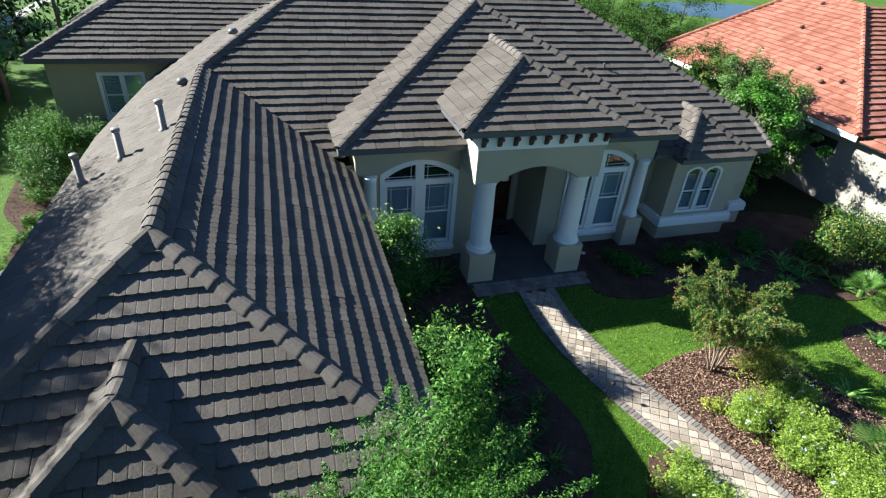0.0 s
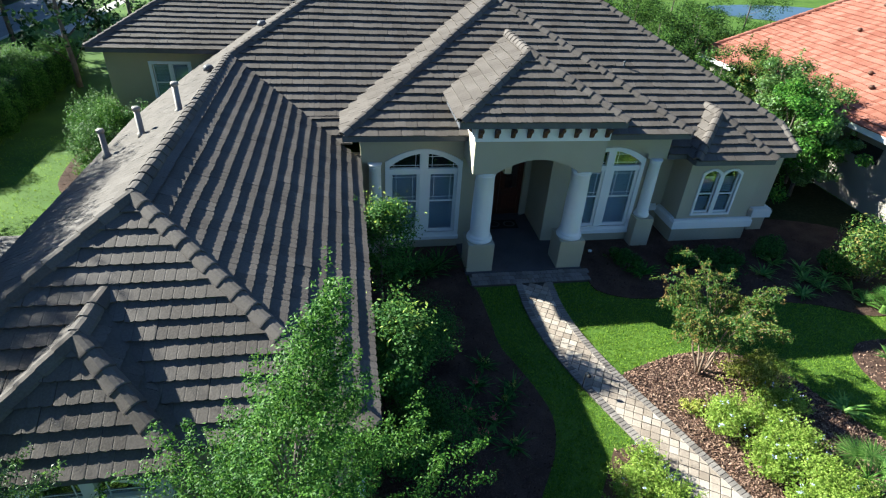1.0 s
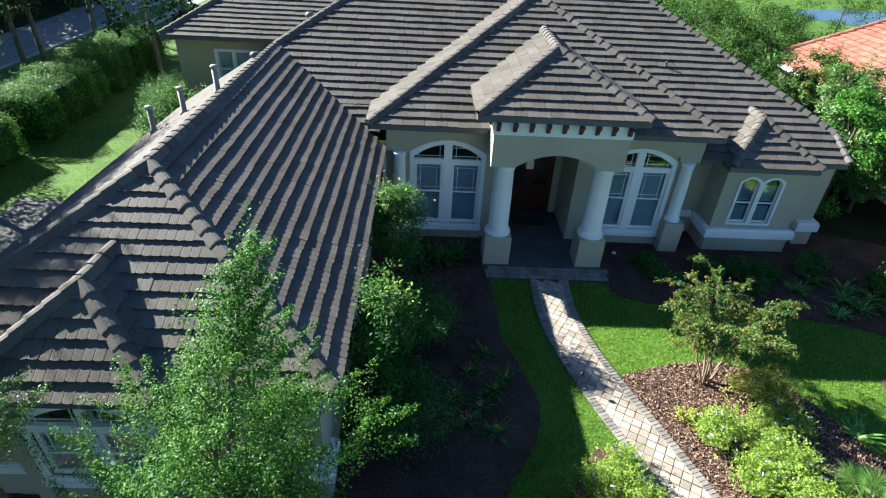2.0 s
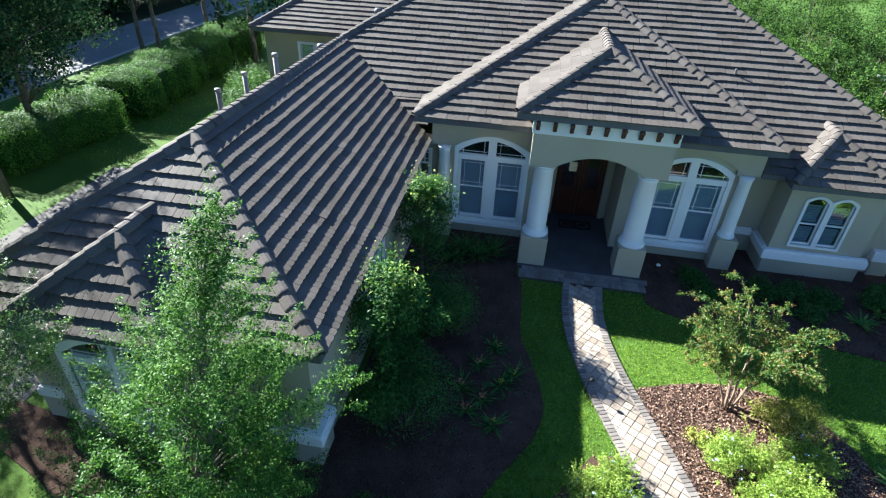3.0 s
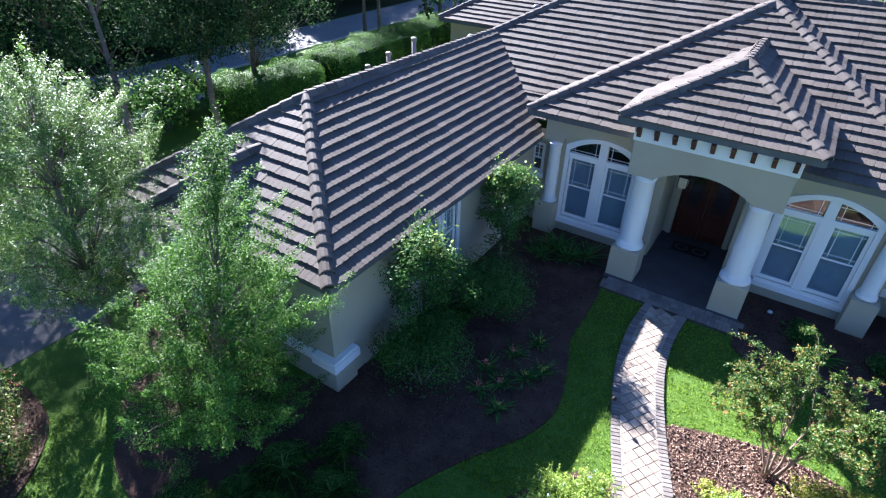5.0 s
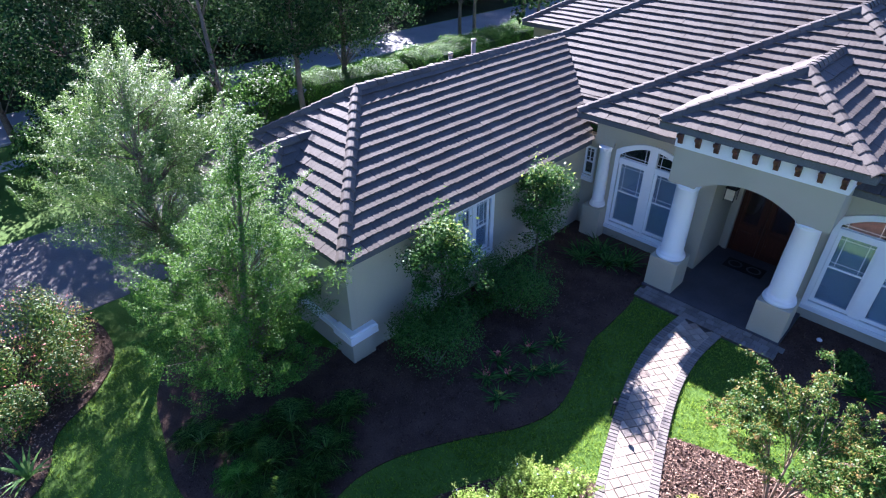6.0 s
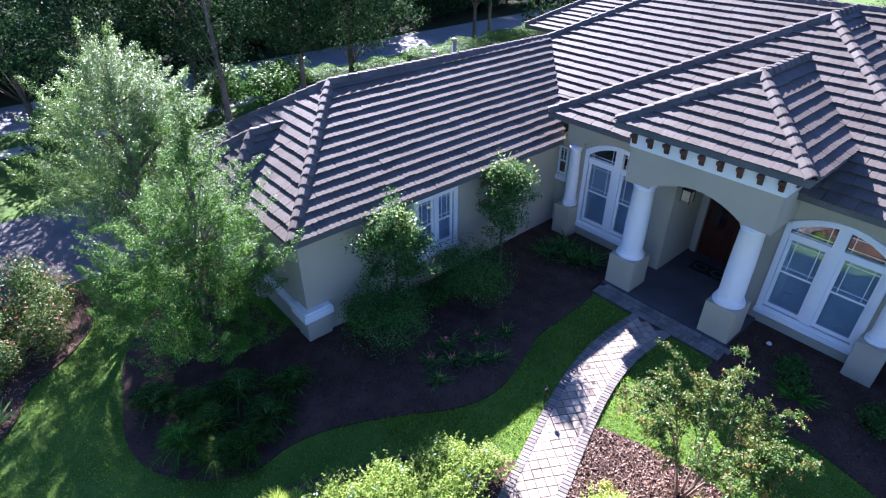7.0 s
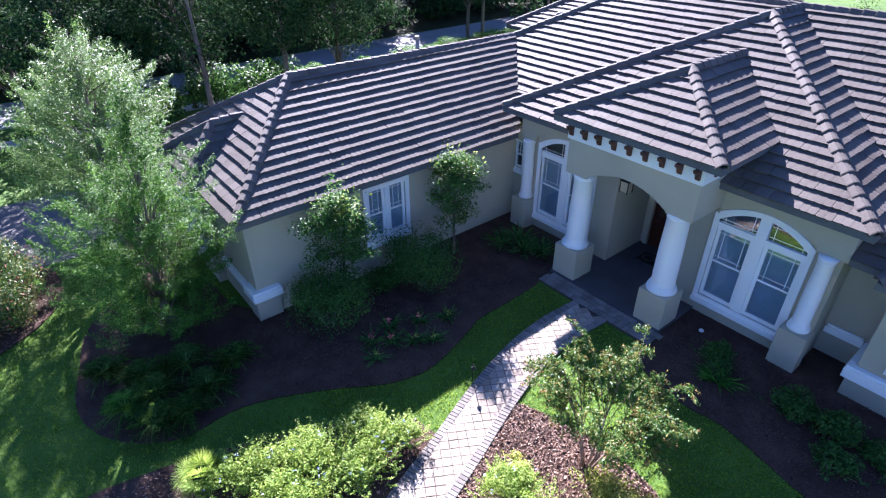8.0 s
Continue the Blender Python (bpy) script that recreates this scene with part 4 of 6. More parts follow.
def build_path():
    n = len(WEST_EDGE)
    verts = [(x, y, 0.032) for x, y in WEST_EDGE] + [(x, y, 0.032) for x, y in EAST_EDGE]
    faces = [(i, i + 1, n + i + 1, n + i) for i in range(n - 1)]
    path = tagged(raw("garden_path", verts, faces, SAND, kind="structure"), "curved garden path of tan pavers with a grey border", "path")
    size = 0.212
    mesh = tumbled("paver", PAVER, size - 0.013, size - 0.013)
    turn = radians(59)
    ca, sa = math.cos(turn), math.sin(turn)
    cells = []
    for i in range(-120, 120):
        for j in range(-120, 120):
            a, b = i * size, j * size
            x, y = 7.5 + a * ca - b * sa, 6.5 + a * sa + b * ca
            if 5.5 < x < 10.6 and 0.2 < y < 12.3:
                cells.append((x, y))
    lines = [walk_edge(-1, WALK_HALF - 0.205), walk_edge(1, WALK_HALF - 0.205)]
    borders = []
    for k, line in enumerate(lines):
        for p, q in zip(line, line[1:]):
            other = lines[1 - k]
            c = min(other, key=lambda o: (o[0] - p[0]) ** 2 + (o[1] - p[1]) ** 2)
            left = (q[0] - p[0]) * (c[1] - p[1]) - (q[1] - p[1]) * (c[0] - p[0]) > 0
            borders.append((k, (p, q) if left else (q, p)))
    mids = [np.array([((p[0] + q[0]) / 2, (p[1] + q[1]) / 2) for j, (p, q) in borders if j == k]) for k in (0, 1)]
    by_side = [[pq for j, pq in borders if j == k] for k in (0, 1)]
    rest, cuts = [], []
    r = np.random.default_rng(3)
    half = (size - 0.013) / 2
    whole = 0
    for x, y in sorted(cells, key=lambda c: abs(c[1] - 7.5)):
        near = [int(np.argmin((m[:, 0] - x) ** 2 + (m[:, 1] - y) ** 2)) for m in mids]
        if min(float(np.hypot(*(m[i] - (x, y)))) for m, i in zip(mids, near)) > 1.0 or y > 12.2:
            continue
        quad = [(x + half * (p * ca - q * sa), y + half * (p * sa + q * ca)) for p, q in ((1, 1), (-1, 1), (-1, -1), (1, -1))]
        cut = quad
        for side, i in zip(by_side, near):
            cut = clip(cut, *side[i])
            if len(cut) < 3:
                break
        if len(cut) < 3:
            continue
        if cut != quad:
            cuts.append(cut)
            continue
        m = Matrix.Translation((x + r.normal(0, 0.002), y + r.normal(0, 0.002), 0.058 + r.normal(0, 0.001))) @ Euler((r.normal(0, 0.004), r.normal(0, 0.004), turn + r.normal(0, 0.012))).to_matrix().to_4x4()
        if whole < 298:
            whole += 1
            ob = new("paver", mesh)
            ob.matrix_basis = m
            hang_fast(ob, path)
        else:
            rest.append(m)
    vs, fs = [], []
    for m in rest:
        k = len(vs)
        vs += [m @ v.co for v in mesh.vertices]
        fs += [tuple(k + i for i in p.vertices) for p in mesh.polygons]
    for cut in cuts:
        k, n = len(vs), len(cut)
        z = 0.058 + r.normal(0, 0.001)
        vs += [Vector((x, y, z)) for x, y in cut] + [Vector((x, y, z - 0.05)) for x, y in cut]
        fs.append(tuple(range(k, k + n)))
        fs += [(k + i, k + n + i, k + n + (i + 1) % n, k + (i + 1) % n) for i in range(n)]
    if vs:
        raw("pavers", vs, fs, PAVER, path, kind="stuff")
    edge = tumbled("edging_paver", EDGER, 0.094, 0.20)
    for side in (-1, 1):
        line = [Vector((*p, 0)) for p in walk_edge(side, WALK_HALF - 0.105)]
        dist, k = 0.0, 0
        for p, q in zip(line, line[1:]):
            seg = (q - p).length
            while dist < seg:
                c = p + (q - p) * (dist / seg)
                ang = math.atan2((q - p).y, (q - p).x)
                ob = new("edging_paver", edge)
                ob.matrix_basis = Matrix.Translation((c.x, c.y, 0.066 + r.normal(0, 0.002))) @ Matrix.Rotation(ang + r.normal(0, 0.015), 4, "Z")
                hang_fast(ob, path)
                dist += 0.102
            dist -= seg
    # paver strip in front of the porch
    box("porch_step", 4.80, 8.66, 12.27, 12.90, -0.05, 0.062, SAND, kind="structure")
    strip = bpy.data.objects["porch_step"]
    tagged(strip, "low step of grey tumbled pavers before the porch", "step")
    field = tumbled("paver", EDGER, 0.195, 0.19)
    x = 4.9
    while x < 8.6:
        ob = new("paver", edge)
        ob.matrix_basis = Matrix.Translation((x - 0.04, 12.375, 0.092))
        hang_fast(ob, strip)
        ob = new("paver", edge)
        ob.matrix_basis = Matrix.Translation((x + 0.062, 12.375, 0.092))
        hang_fast(ob, strip)
        for row in range(2):
            ob = new("paver", field)
            ob.matrix_basis = Matrix.Translation((x + (0.1 if row else 0), 12.58 + row * 0.205, 0.092 + r.normal(0, 0.002))) @ Matrix.Rotation(r.normal(0, 0.01), 4, "Z")
            hang_fast(ob, strip)
        x += 0.205


build_path()


def path_lamp(x, y, turn):
    lamp = empty("path_lamp", "small black metal path lamp beside the pavers", "garden lamp", at=(x, y, 0))
    bm = bmesh.new()
    tube(bm, [(x, y, -0.05), (x, y, 0.58), (x + 0.03, y - 0.02, 0.64), (x + 0.07, y - 0.05, 0.62)], [0.013, 0.011, 0.010, 0.010])
    part("stake", bm, BLACK, lamp)
    lathe("hood", [(0.045, 0.52), (0.06, 0.525), (0.055, 0.55), (0.025, 0.585), (0.008, 0.595)], (x + 0.075, y - 0.05, 0), BLACK, lamp, 16)


path_lamp(6.69, 7.86, 0)

# doormat and lantern
bm = bmesh.new()
add_box(bm, 6.05, 7.20, 15.55, 16.15, 0.1, 0.118, 0.008)
mat_ob = part("doormat", bm, BLACK)
tagged(mat_ob, "dark oval-patterned doormat before the entry door", "doormat")
bm = bmesh.new()
for k in range(2):
    ringv = [(6.34 + 0.56 * k + 0.22 * math.cos(a), 15.85 + 0.2 * math.sin(a)) for a in [2 * math.pi * i / 20 for i in range(20)]]
    inner = [(6.34 + 0.56 * k + 0.16 * math.cos(a), 15.85 + 0.14 * math.sin(a)) for a in [2 * math.pi * i / 20 for i in range(20)]]
    a = [bm.verts.new((*p, 0.122)) for p in ringv]
    b = [bm.verts.new((*p, 0.122)) for p in inner]
    for i in range(20):
        bm.faces.new((a[i], a[(i + 1) % 20], b[(i + 1) % 20], b[i]))
part("doormat_pattern", bm, DRIVE, mat_ob)
lantern = empty("porch_lantern", "square hanging lantern with frosted amber glass", "lantern", at=(6.05, 14.2, 3.96))
box("lantern_glass", 5.93, 6.17, 14.08, 14.32, 2.98, 3.28, LANTERN, lantern, 0.01)
for dx in (-0.125, 0.125):
    for dy in (-0.125, 0.125):
        bm = add_box(bmesh.new(), 6.05 + dx - 0.01, 6.05 + dx + 0.01, 14.2 + dy - 0.01, 14.2 + dy + 0.01, 2.94, 3.32)
        part("lantern_post", bm, BLACK, lantern)
bm = bmesh.new()
add_box(bm, 5.90, 6.20, 14.05, 14.35, 3.30, 3.33)
add_box(bm, 5.95, 6.15, 14.10, 14.30, 3.33, 3.39)
part("lantern_roof", bm, BLACK, lantern)
bm = bmesh.new()
tube(bm, [(6.05, 14.2, 3.38), (6.05, 14.2, 3.97)], [0.012, 0.012])
part("lantern_rod", bm, BLACK, lantern)

# pale stone beside the pillar
bm = bmesh.new()
bmesh.ops.create_icosphere(bm, subdivisions=2, radius=0.06)
for v in bm.verts:
    v.co = Vector((v.co.x * 1.2, v.co.y, v.co.z * 0.8)) * (1 + 0.08 * math.sin(40 * v.co.x + 55 * v.co.y))
bm.transform(Matrix.Translation((9.3, 13.9, 0.08)))
tagged(part("garden_stone", bm, WHITE, smooth=True), "small pale stone on the mulch beside a pillar", "stone")

# ---- plants ----
def leaf_quads(centres, normals, size, width=0.45, seed=0, droop=0.0):
    """Small folded leaves at the centres, facing roughly along the normals."""
    r = np.random.default_rng(seed)
    c = np.asarray(centres, float)
    k = len(c)
    nrm = np.asarray(normals, float) + r.normal(0, 0.55, (k, 3))
    nrm /= np.linalg.norm(nrm, axis=1, keepdims=True) + 1e-9
    side = np.cross(nrm, r.normal(0, 1, (k, 3)))
    side /= np.linalg.norm(side, axis=1, keepdims=True) + 1e-9
    tip = np.cross(nrm, side)
    tip[:, 2] -= droop
    s = size * r.uniform(0.6, 1.4, (k, 1))
    base = c - tip * s * 0.5
    end = c + tip * s * 0.5
    fold = nrm * s * 0.10
    left = c + side * s * width * 0.5 + fold
    right = c - side * s * width * 0.5 + fold
    return np.stack([base, right, end, left], 1).reshape(-1, 3)


def shell_points(centre, radii, count, r, depth=0.45, low=-0.6):
    """Points in the outer shell of an ellipsoid, with outward normals."""
    d = r.normal(0, 1, (int(count * 1.7) + 8, 3))
    d /= np.linalg.norm(d, axis=1, keepdims=True)
    d = d[d[:, 2] > low][:count]
    f = 1 - depth * r.random((len(d), 1)) ** 1.6
    pts = np.asarray(centre) + d * f * np.asarray(radii)
    return pts, d


def bush(name, label, at, radii, count, leaf, size, category="shrub", lumps=9, seed=1, mats=None, group="", rough=0.35, stems=True, flowers=None, loose=False):
    """A leafy shrub: stems and a crown of separate leaves over uneven lumps."""
    r = np.random.default_rng(seed)
    x, y = at
    rx, ry, h = radii
    thing = empty(name, label, category, group, at=(x, y, 0))
    cents, rads = [], []
    for k in range(lumps):
        a = r.uniform(0, 2 * math.pi)
        q = math.sqrt(r.random()) * 0.62
        z = h * r.uniform(0.42, 0.74)
        cents.append((x + rx * q * math.cos(a), y + ry * q * math.sin(a), z))
        s = r.uniform(0.75, 1.25)
        k = 0.72 if loose else 1.0
        rads.append((rx * 0.46 * s * k, ry * 0.46 * s * k, h * 0.34 * s * k))
    cents.append((x, y, h * (0.42 if loose else 0.5)))
    rads.append((rx * 0.82, ry * 0.82, h * (0.36 if loose else 0.46)))
    pts, nrm = [], []
    for c, q in zip(cents, rads):
        p, d = shell_points(c, q, int(count / len(cents)), r, rough, -0.9)
        pts.append(p), nrm.append(d)
    pts, nrm = np.concatenate(pts), np.concatenate(nrm)
    keep = pts[:, 2] > 0.05
    pts, nrm = pts[keep], nrm[keep]
    # stray shoots
    sh = []
    for k in range(lumps * 4 if loose else max(3, lumps // 2)):
        a = r.uniform(0, 2 * math.pi)
        q = math.sqrt(r.random()) * 0.98
        px, py = x + rx * q * math.cos(a), y + ry * q * math.sin(a)
        n = 26 if loose else 14
        t = np.linspace(0, 1, n)
        z0 = h * 0.72 * math.sqrt(max(0.05, 1 - q * q))
        rise = h * (r.uniform(0.18, 0.42) if loose else r.uniform(0.15, 0.25))
        ox, oy = q * math.cos(a) * 0.20 + r.normal(0, 0.06), q * math.sin(a) * 0.20 + r.normal(0, 0.06)
        fat = size * 0.62 * (1.1 - 0.6 * t)
        sh.append(np.stack([px + t * ox + r.normal(0, 1, n) * fat, py + t * oy + r.normal(0, 1, n) * fat, z0 + rise * t], 1))
    sh = np.concatenate(sh)
    pts = np.concatenate([pts, sh])
    nrm = np.concatenate([nrm, np.tile([0, 0, 1.0], (len(sh), 1))])
    nrm[:, 2] += 0.35
    quads("foliage", leaf_quads(pts, nrm, size, seed=seed), leaf, thing)
    if flowers is not None:
        mat, n = flowers
        p, d = shell_points((x, y, h * 0.52), (rx * 0.98, ry * 0.98, h * 0.5), n, r, 0.06, 0.15)
        c = np.repeat(p, 5, axis=0) + r.normal(0, 0.022, (len(p) * 5, 3))
        quads("blossom", leaf_quads(c, np.repeat(d, 5, axis=0), 0.03, 0.9, seed + 9), mat, thing)
    if stems:
        bm = bmesh.new()
        for k in range(5):
            a = 2 * math.pi * k / 5 + r.uniform(0, 1)
            tube(bm, [(x + 0.05 * math.cos(a), y + 0.05 * math.sin(a), -0.05), (x + rx * 0.3 * math.cos(a), y + ry * 0.3 * math.sin(a), h * 0.4), (x + rx * 0.5 * math.cos(a), y + ry * 0.5 * math.sin(a), h * 0.7)], [0.025, 0.018, 0.008], 6)
        part("stem", bm, BARK, thing)
    return thing


def tree(label, at, height, clear, profile, clusters, per, leaf, size, bark=BARK, trunk=0.12, stems=1, splay=0.0, seed=1, category="tree", name="tree", spread=0.34, group="", sprigs=0, lean=(0, 0), droop=0.0, width=0.45, aim=None, branches=False, spray=0.0, bias=0.85, north=None):
    """A tree: tapering trunk or trunks, limbs to every cluster, and clusters of separate leaves inside a crown given by profile(f) = radius at fraction f of the crown's height."""
    r = np.random.default_rng(seed)
    x, y = at
    thing = empty(name, label, category, group, at=(x, y, 0))
    bm = bmesh.new()
    lines = []
    for s in range(stems):
        a = 2 * math.pi * s / max(1, stems) + r.uniform(0, 0.8)
        pts = []
        for k in range(7):
            f = k / 6
            z = -0.1 + (height * (0.93 if stems == 1 else 0.62) + 0.1) * f
            off = splay * f ** 0.8
            pts.append((x + lean[0] * f + off * math.cos(a) + (r.normal(0, 0.03 * height / 6) if 0 < k < 6 else 0), y + lean[1] * f + off * math.sin(a) + (r.normal(0, 0.03 * height / 6) if 0 < k < 6 else 0), z))
        tube(bm, pts, [trunk * (1 - 0.88 * k / 6) + 0.006 for k in range(7)], 9)
        lines.append(pts)
    near = branches
    widest = max(profile(i / 20) for i in range(21))
    cents, sizes = [], []
    for k in range(clusters):
        f = r.random() ** bias
        while spray and profile(f) / widest + 0.06 < r.random():
            f = r.random() ** bias
        z = clear + (height - clear) * f
        rad = profile(f)
        a = r.uniform(0, 2 * math.pi)
        lobe = 1 + 0.22 * math.sin(3 * a + 2.1 * z + seed) + 0.16 * math.sin(5 * a - 3.3 * z + 2 * seed)
        q = rad * lobe * math.sqrt(r.uniform(0.12, 1.0)) * r.uniform(0.8, 1.12)
        g = min(1, z / height)
        c = np.array((x + lean[0] * g + q * math.cos(a), y + lean[1] * g + q * math.sin(a), z))
        cents.append(c)
        sizes.append(spread * r.uniform(0.65, 1.3))
        line = lines[k % stems]
        zz = max(clear * 0.7, z - 0.25 * height * r.uniform(0.3, 0.8) - 0.3 * q)
        i = int(np.argmin([abs(p[2] - zz) for p in line]))
        b = Vector(line[i])
        mid = b.lerp(Vector(c), 0.55) + Vector((0, 0, 0.06 * height * r.uniform(0, 0.6)))
        if k % 3 == 0:
            limb = bmesh.new() if near else bm
            tube(limb, [b, mid, Vector(c)], [trunk * 0.16 + 0.003, trunk * 0.08 + 0.002, 0.002], 5)
            if near:
                part("branch", limb, bark, thing)
    part("trunk", bm, bark, thing, smooth=True)
    pts, nrm = [], []
    for c, s in zip(cents, sizes):
        d = r.normal(0, 1, (per, 3))
        d /= np.linalg.norm(d, axis=1, keepdims=True)
        f = r.random((per, 1)) ** 0.5
        p = c + d * f * s * np.array([1, 1, 0.7])
        if spray:
            way = np.array([c[0] - x, c[1] - y, 0.0])
            way = way / (np.linalg.norm(way) + 0.3) + r.normal(0, 0.35, 3) + np.array([0, 0, 0.75])
            way /= np.linalg.norm(way)
            g = r.uniform(-0.5, 1.1, (per, 1))
            p = c + way * g * s * 1.7 * spray + d * f * s * 0.62 * (1.15 - 0.75 * np.clip(g, 0, 1))
        pts.append(p)
        out = d * 0.5 + np.array([0, 0, 0.7]) + (c - np.array([x, y, (clear + height) / 2])) * 0.15
        nrm.append(out)
    for k in range(sprigs):
        if aim is not None and k == 0:
            px, py, pz, ln = aim
        else:
            c = cents[r.integers(len(cents))]
            px, py, pz, ln = c[0], c[1], c[2] + 0.1, r.uniform(0.35, 0.8)
        n = int(5.0 / size * ln)
        t = r.random(n)
        pts.append(np.stack([px + t * 0.12 * ln + r.normal(0, 0.055, n), py + r.normal(0, 0.055, n), pz + t * ln], 1))
        nrm.append(r.normal(0, 0.8, (n, 3)) + np.array([0, 0, 0.5]))
    pts, nrm = np.concatenate(pts), np.concatenate(nrm)
    if north is not None:
        free = (pts[:, 1] < north) | (pts[:, 2] > 3.6 + 0.55 * (pts[:, 1] - north))
        pts, nrm = pts[free], nrm[free]
    quads("crown", leaf_quads(pts, nrm, size, width, seed, droop), leaf, thing)
    return thing


# young oaks at the garage
def oak_a(f):
    return float(np.interp(f, (0, 0.15, 0.35, 0.5, 0.65, 0.78, 0.88, 1), (1.1, 1.7, 1.95, 1.75, 1.2, 0.55, 0.2, 0.05)))


def oak_b(f):
    return float(np.interp(f, (0, 0.2, 0.4, 0.6, 0.8, 0.92, 1), (1.1, 1.75, 2.1, 2.0, 1.5, 0.85, 0.3)))


tree("young live oak with bright green leaves beside the garage wing", (-0.35, 2.55), 6.9, 0.4, oak_a, 480, 330, YOUNGLEAF, 0.042, BARK, 0.10, seed=11, spread=0.28, sprigs=110, spray=1.15, bias=1.15, lean=(1.2, 0.55), aim=(0.9, 3.26, 6.5, 0.97), name="oak_tree", branches=True, north=4.42)
tree("broad live oak with silvery glinting leaves", (-5.0, 2.7), 6.75, 1.3, oak_b, 460, 320, OAKLEAF, 0.044, BARK, 0.13, seed=12, spread=0.34, sprigs=110, spray=1.0, bias=1.0, lean=(-0.5, 0.5), name="oak_tree", branches=True, north=4.42)


def crape_myrtle(label, at, reach, height, shoots, seed):
    """A vase of pale stems whose long shoots arch out and hang, leafed in pairs and tipped with bronze seed heads."""
    r = np.random.default_rng(seed)
    x, y = at
    thing = empty("crape_myrtle", label, "tree", at=(x, y, 0))
    tops = []
    for k in range(6):
        a = 2 * math.pi * k / 6 + r.uniform(-0.3, 0.3)
        off = r.uniform(0.28, 0.5)
        pts = []
        for i in range(6):
            f = i / 5
            w = off * f ** 1.2
            pts.append((x + 0.09 * math.cos(a) + w * math.cos(a) + r.normal(0, 0.012), y + 0.07 * math.sin(a) + w * math.sin(a) + 0.18 * f + r.normal(0, 0.012), -0.06 + (1.25 + 0.3 * r.random()) * f))
        bm = bmesh.new()
        tube(bm, pts, [0.034 - 0.004 * i for i in range(6)], 8)
        part("stem", bm, PALEBARK, thing, smooth=True)
        tops.append(pts)
    leaves, normals, tips = [], [], []
    for k in range(shoots):
        line = tops[k % 6]
        p0 = np.array(line[int(r.integers(3, 6))])
        out = math.atan2(p0[1] - y - 0.15, p0[0] - x) + r.normal(0, 0.85)
        way = np.array((math.cos(out), math.sin(out), 0.0))
        ln = reach * r.uniform(0.45, 1.0)
        rise = (height - p0[2]) * r.uniform(1.1, 2.15)
        sag = rise * r.uniform(0.5, 0.62) + 0.35 * ln * r.random()
        bend = r.normal(0, 0.16)
        arc = []
        for i in range(13):
            f = i / 12
            arc.append(p0 + way * ln * f + np.array((-way[1], way[0], 0)) * bend * f * f + np.array((0, 0, rise * f - sag * f * f)))
        arc = np.array(arc)
        bm = bmesh.new()
        tube(bm, [tuple(p) for p in arc[::3]], [0.011, 0.008, 0.006, 0.004, 0.002], 5)
        part("branch", bm, PALEBARK, thing)
        twigs = [(arc, 1.0)]
        for j in range(9):
            i = int(r.integers(3, 12))
            side = r.normal(0, 1, 3) * np.array((1, 1, 0.5)) + way * 0.6
            side /= np.linalg.norm(side)
            tl = r.uniform(0.14, 0.40)
            twigs.append((np.array([arc[i] + side * tl * g - np.array((0, 0, 0.25 * tl * g * g)) for g in np.linspace(0, 1, 6)]), 0.4))
        for line_, long_ in twigs:
            n = int(100 * long_) + 14
            g = r.uniform(0.12, 1.0, n) * (len(line_) - 1)
            i = np.minimum(g.astype(int), len(line_) - 2)
            c = line_[i] + (line_[i + 1] - line_[i]) * (g - i)[:, None]
            leaves.append(c + r.normal(0, 0.030, (n, 3)))
            normals.append(r.normal(0, 0.5, (n, 3)) + np.array((0, 0, 0.8)))
            if r.random() < (0.14 if long_ < 1 else 0.9):
                tips.append(line_[-1] + r.normal(0, 0.028, (16, 3)) * np.array((1, 1, 1.3)))
    quads("crown", leaf_quads(np.concatenate(leaves), np.concatenate(normals), 0.052, 0.5, seed), MYRTLELEAF, thing)
    tips = np.concatenate(tips)
    quads("seed_heads", leaf_quads(tips, r.normal(0, 1, (len(tips), 3)), 0.036, 0.7, seed + 1), BRONZETIP, thing, "bronze seed heads")
    return thing


crape_myrtle("multi-stemmed crape myrtle with thin bronze-tipped green foliage", (10.05, 8.08), 1.4, 2.85, 46, 21)

# shrubs along the garage wing
for k, (x, y, h, w) in enumerate(((1.95, 11.2, 3.55, 0.88), (2.0, 7.1, 3.5, 0.9))):
    shrub = tree("upright dark ligustrum with lime-green new tips", (x, y), h, 1.35, lambda f, w=w: w * math.sin(math.pi * (0.2 + 0.7 * f)) + 0.12, 80, 130, DARKLEAF, 0.075, BARK, 0.05, seed=31 + k, spread=0.34, sprigs=12, name="ligustrum", branches=True, category="shrub", group="upright shrubs by the wing")
    r = np.random.default_rng(41 + k)
    tips = np.stack([x + r.normal(0.05, 0.30, 420), y + r.normal(0.1, 0.30, 420), h - 0.55 + np.abs(r.normal(0, 0.32, 420))], 1)
    quads("young_leaves", leaf_quads(tips, np.tile([0, 0, 1.0], (420, 1)), 0.10, seed=45 + k), LIMELEAF, shrub)
bush("round_shrub", "rounded clipped dark green shrub in mulch", (2.72, 9.3), (1.22, 1.2, 1.78), 13000, DARKLEAF, 0.06, lumps=22, seed=51, group="rounded shrubs")
bush("round_shrub", "rounded clipped dark green shrub in mulch", (2.62, 6.15), (1.3, 1.25, 1.6), 13000, DARKLEAF, 0.06, lumps=22, seed=52, group="rounded shrubs")
bush("round_shrub", "low dark green shrub by the wing wall", (2.0, 8.3), (0.6, 0.7, 0.8), 1800, DARKLEAF, 0.08, lumps=6, seed=53)
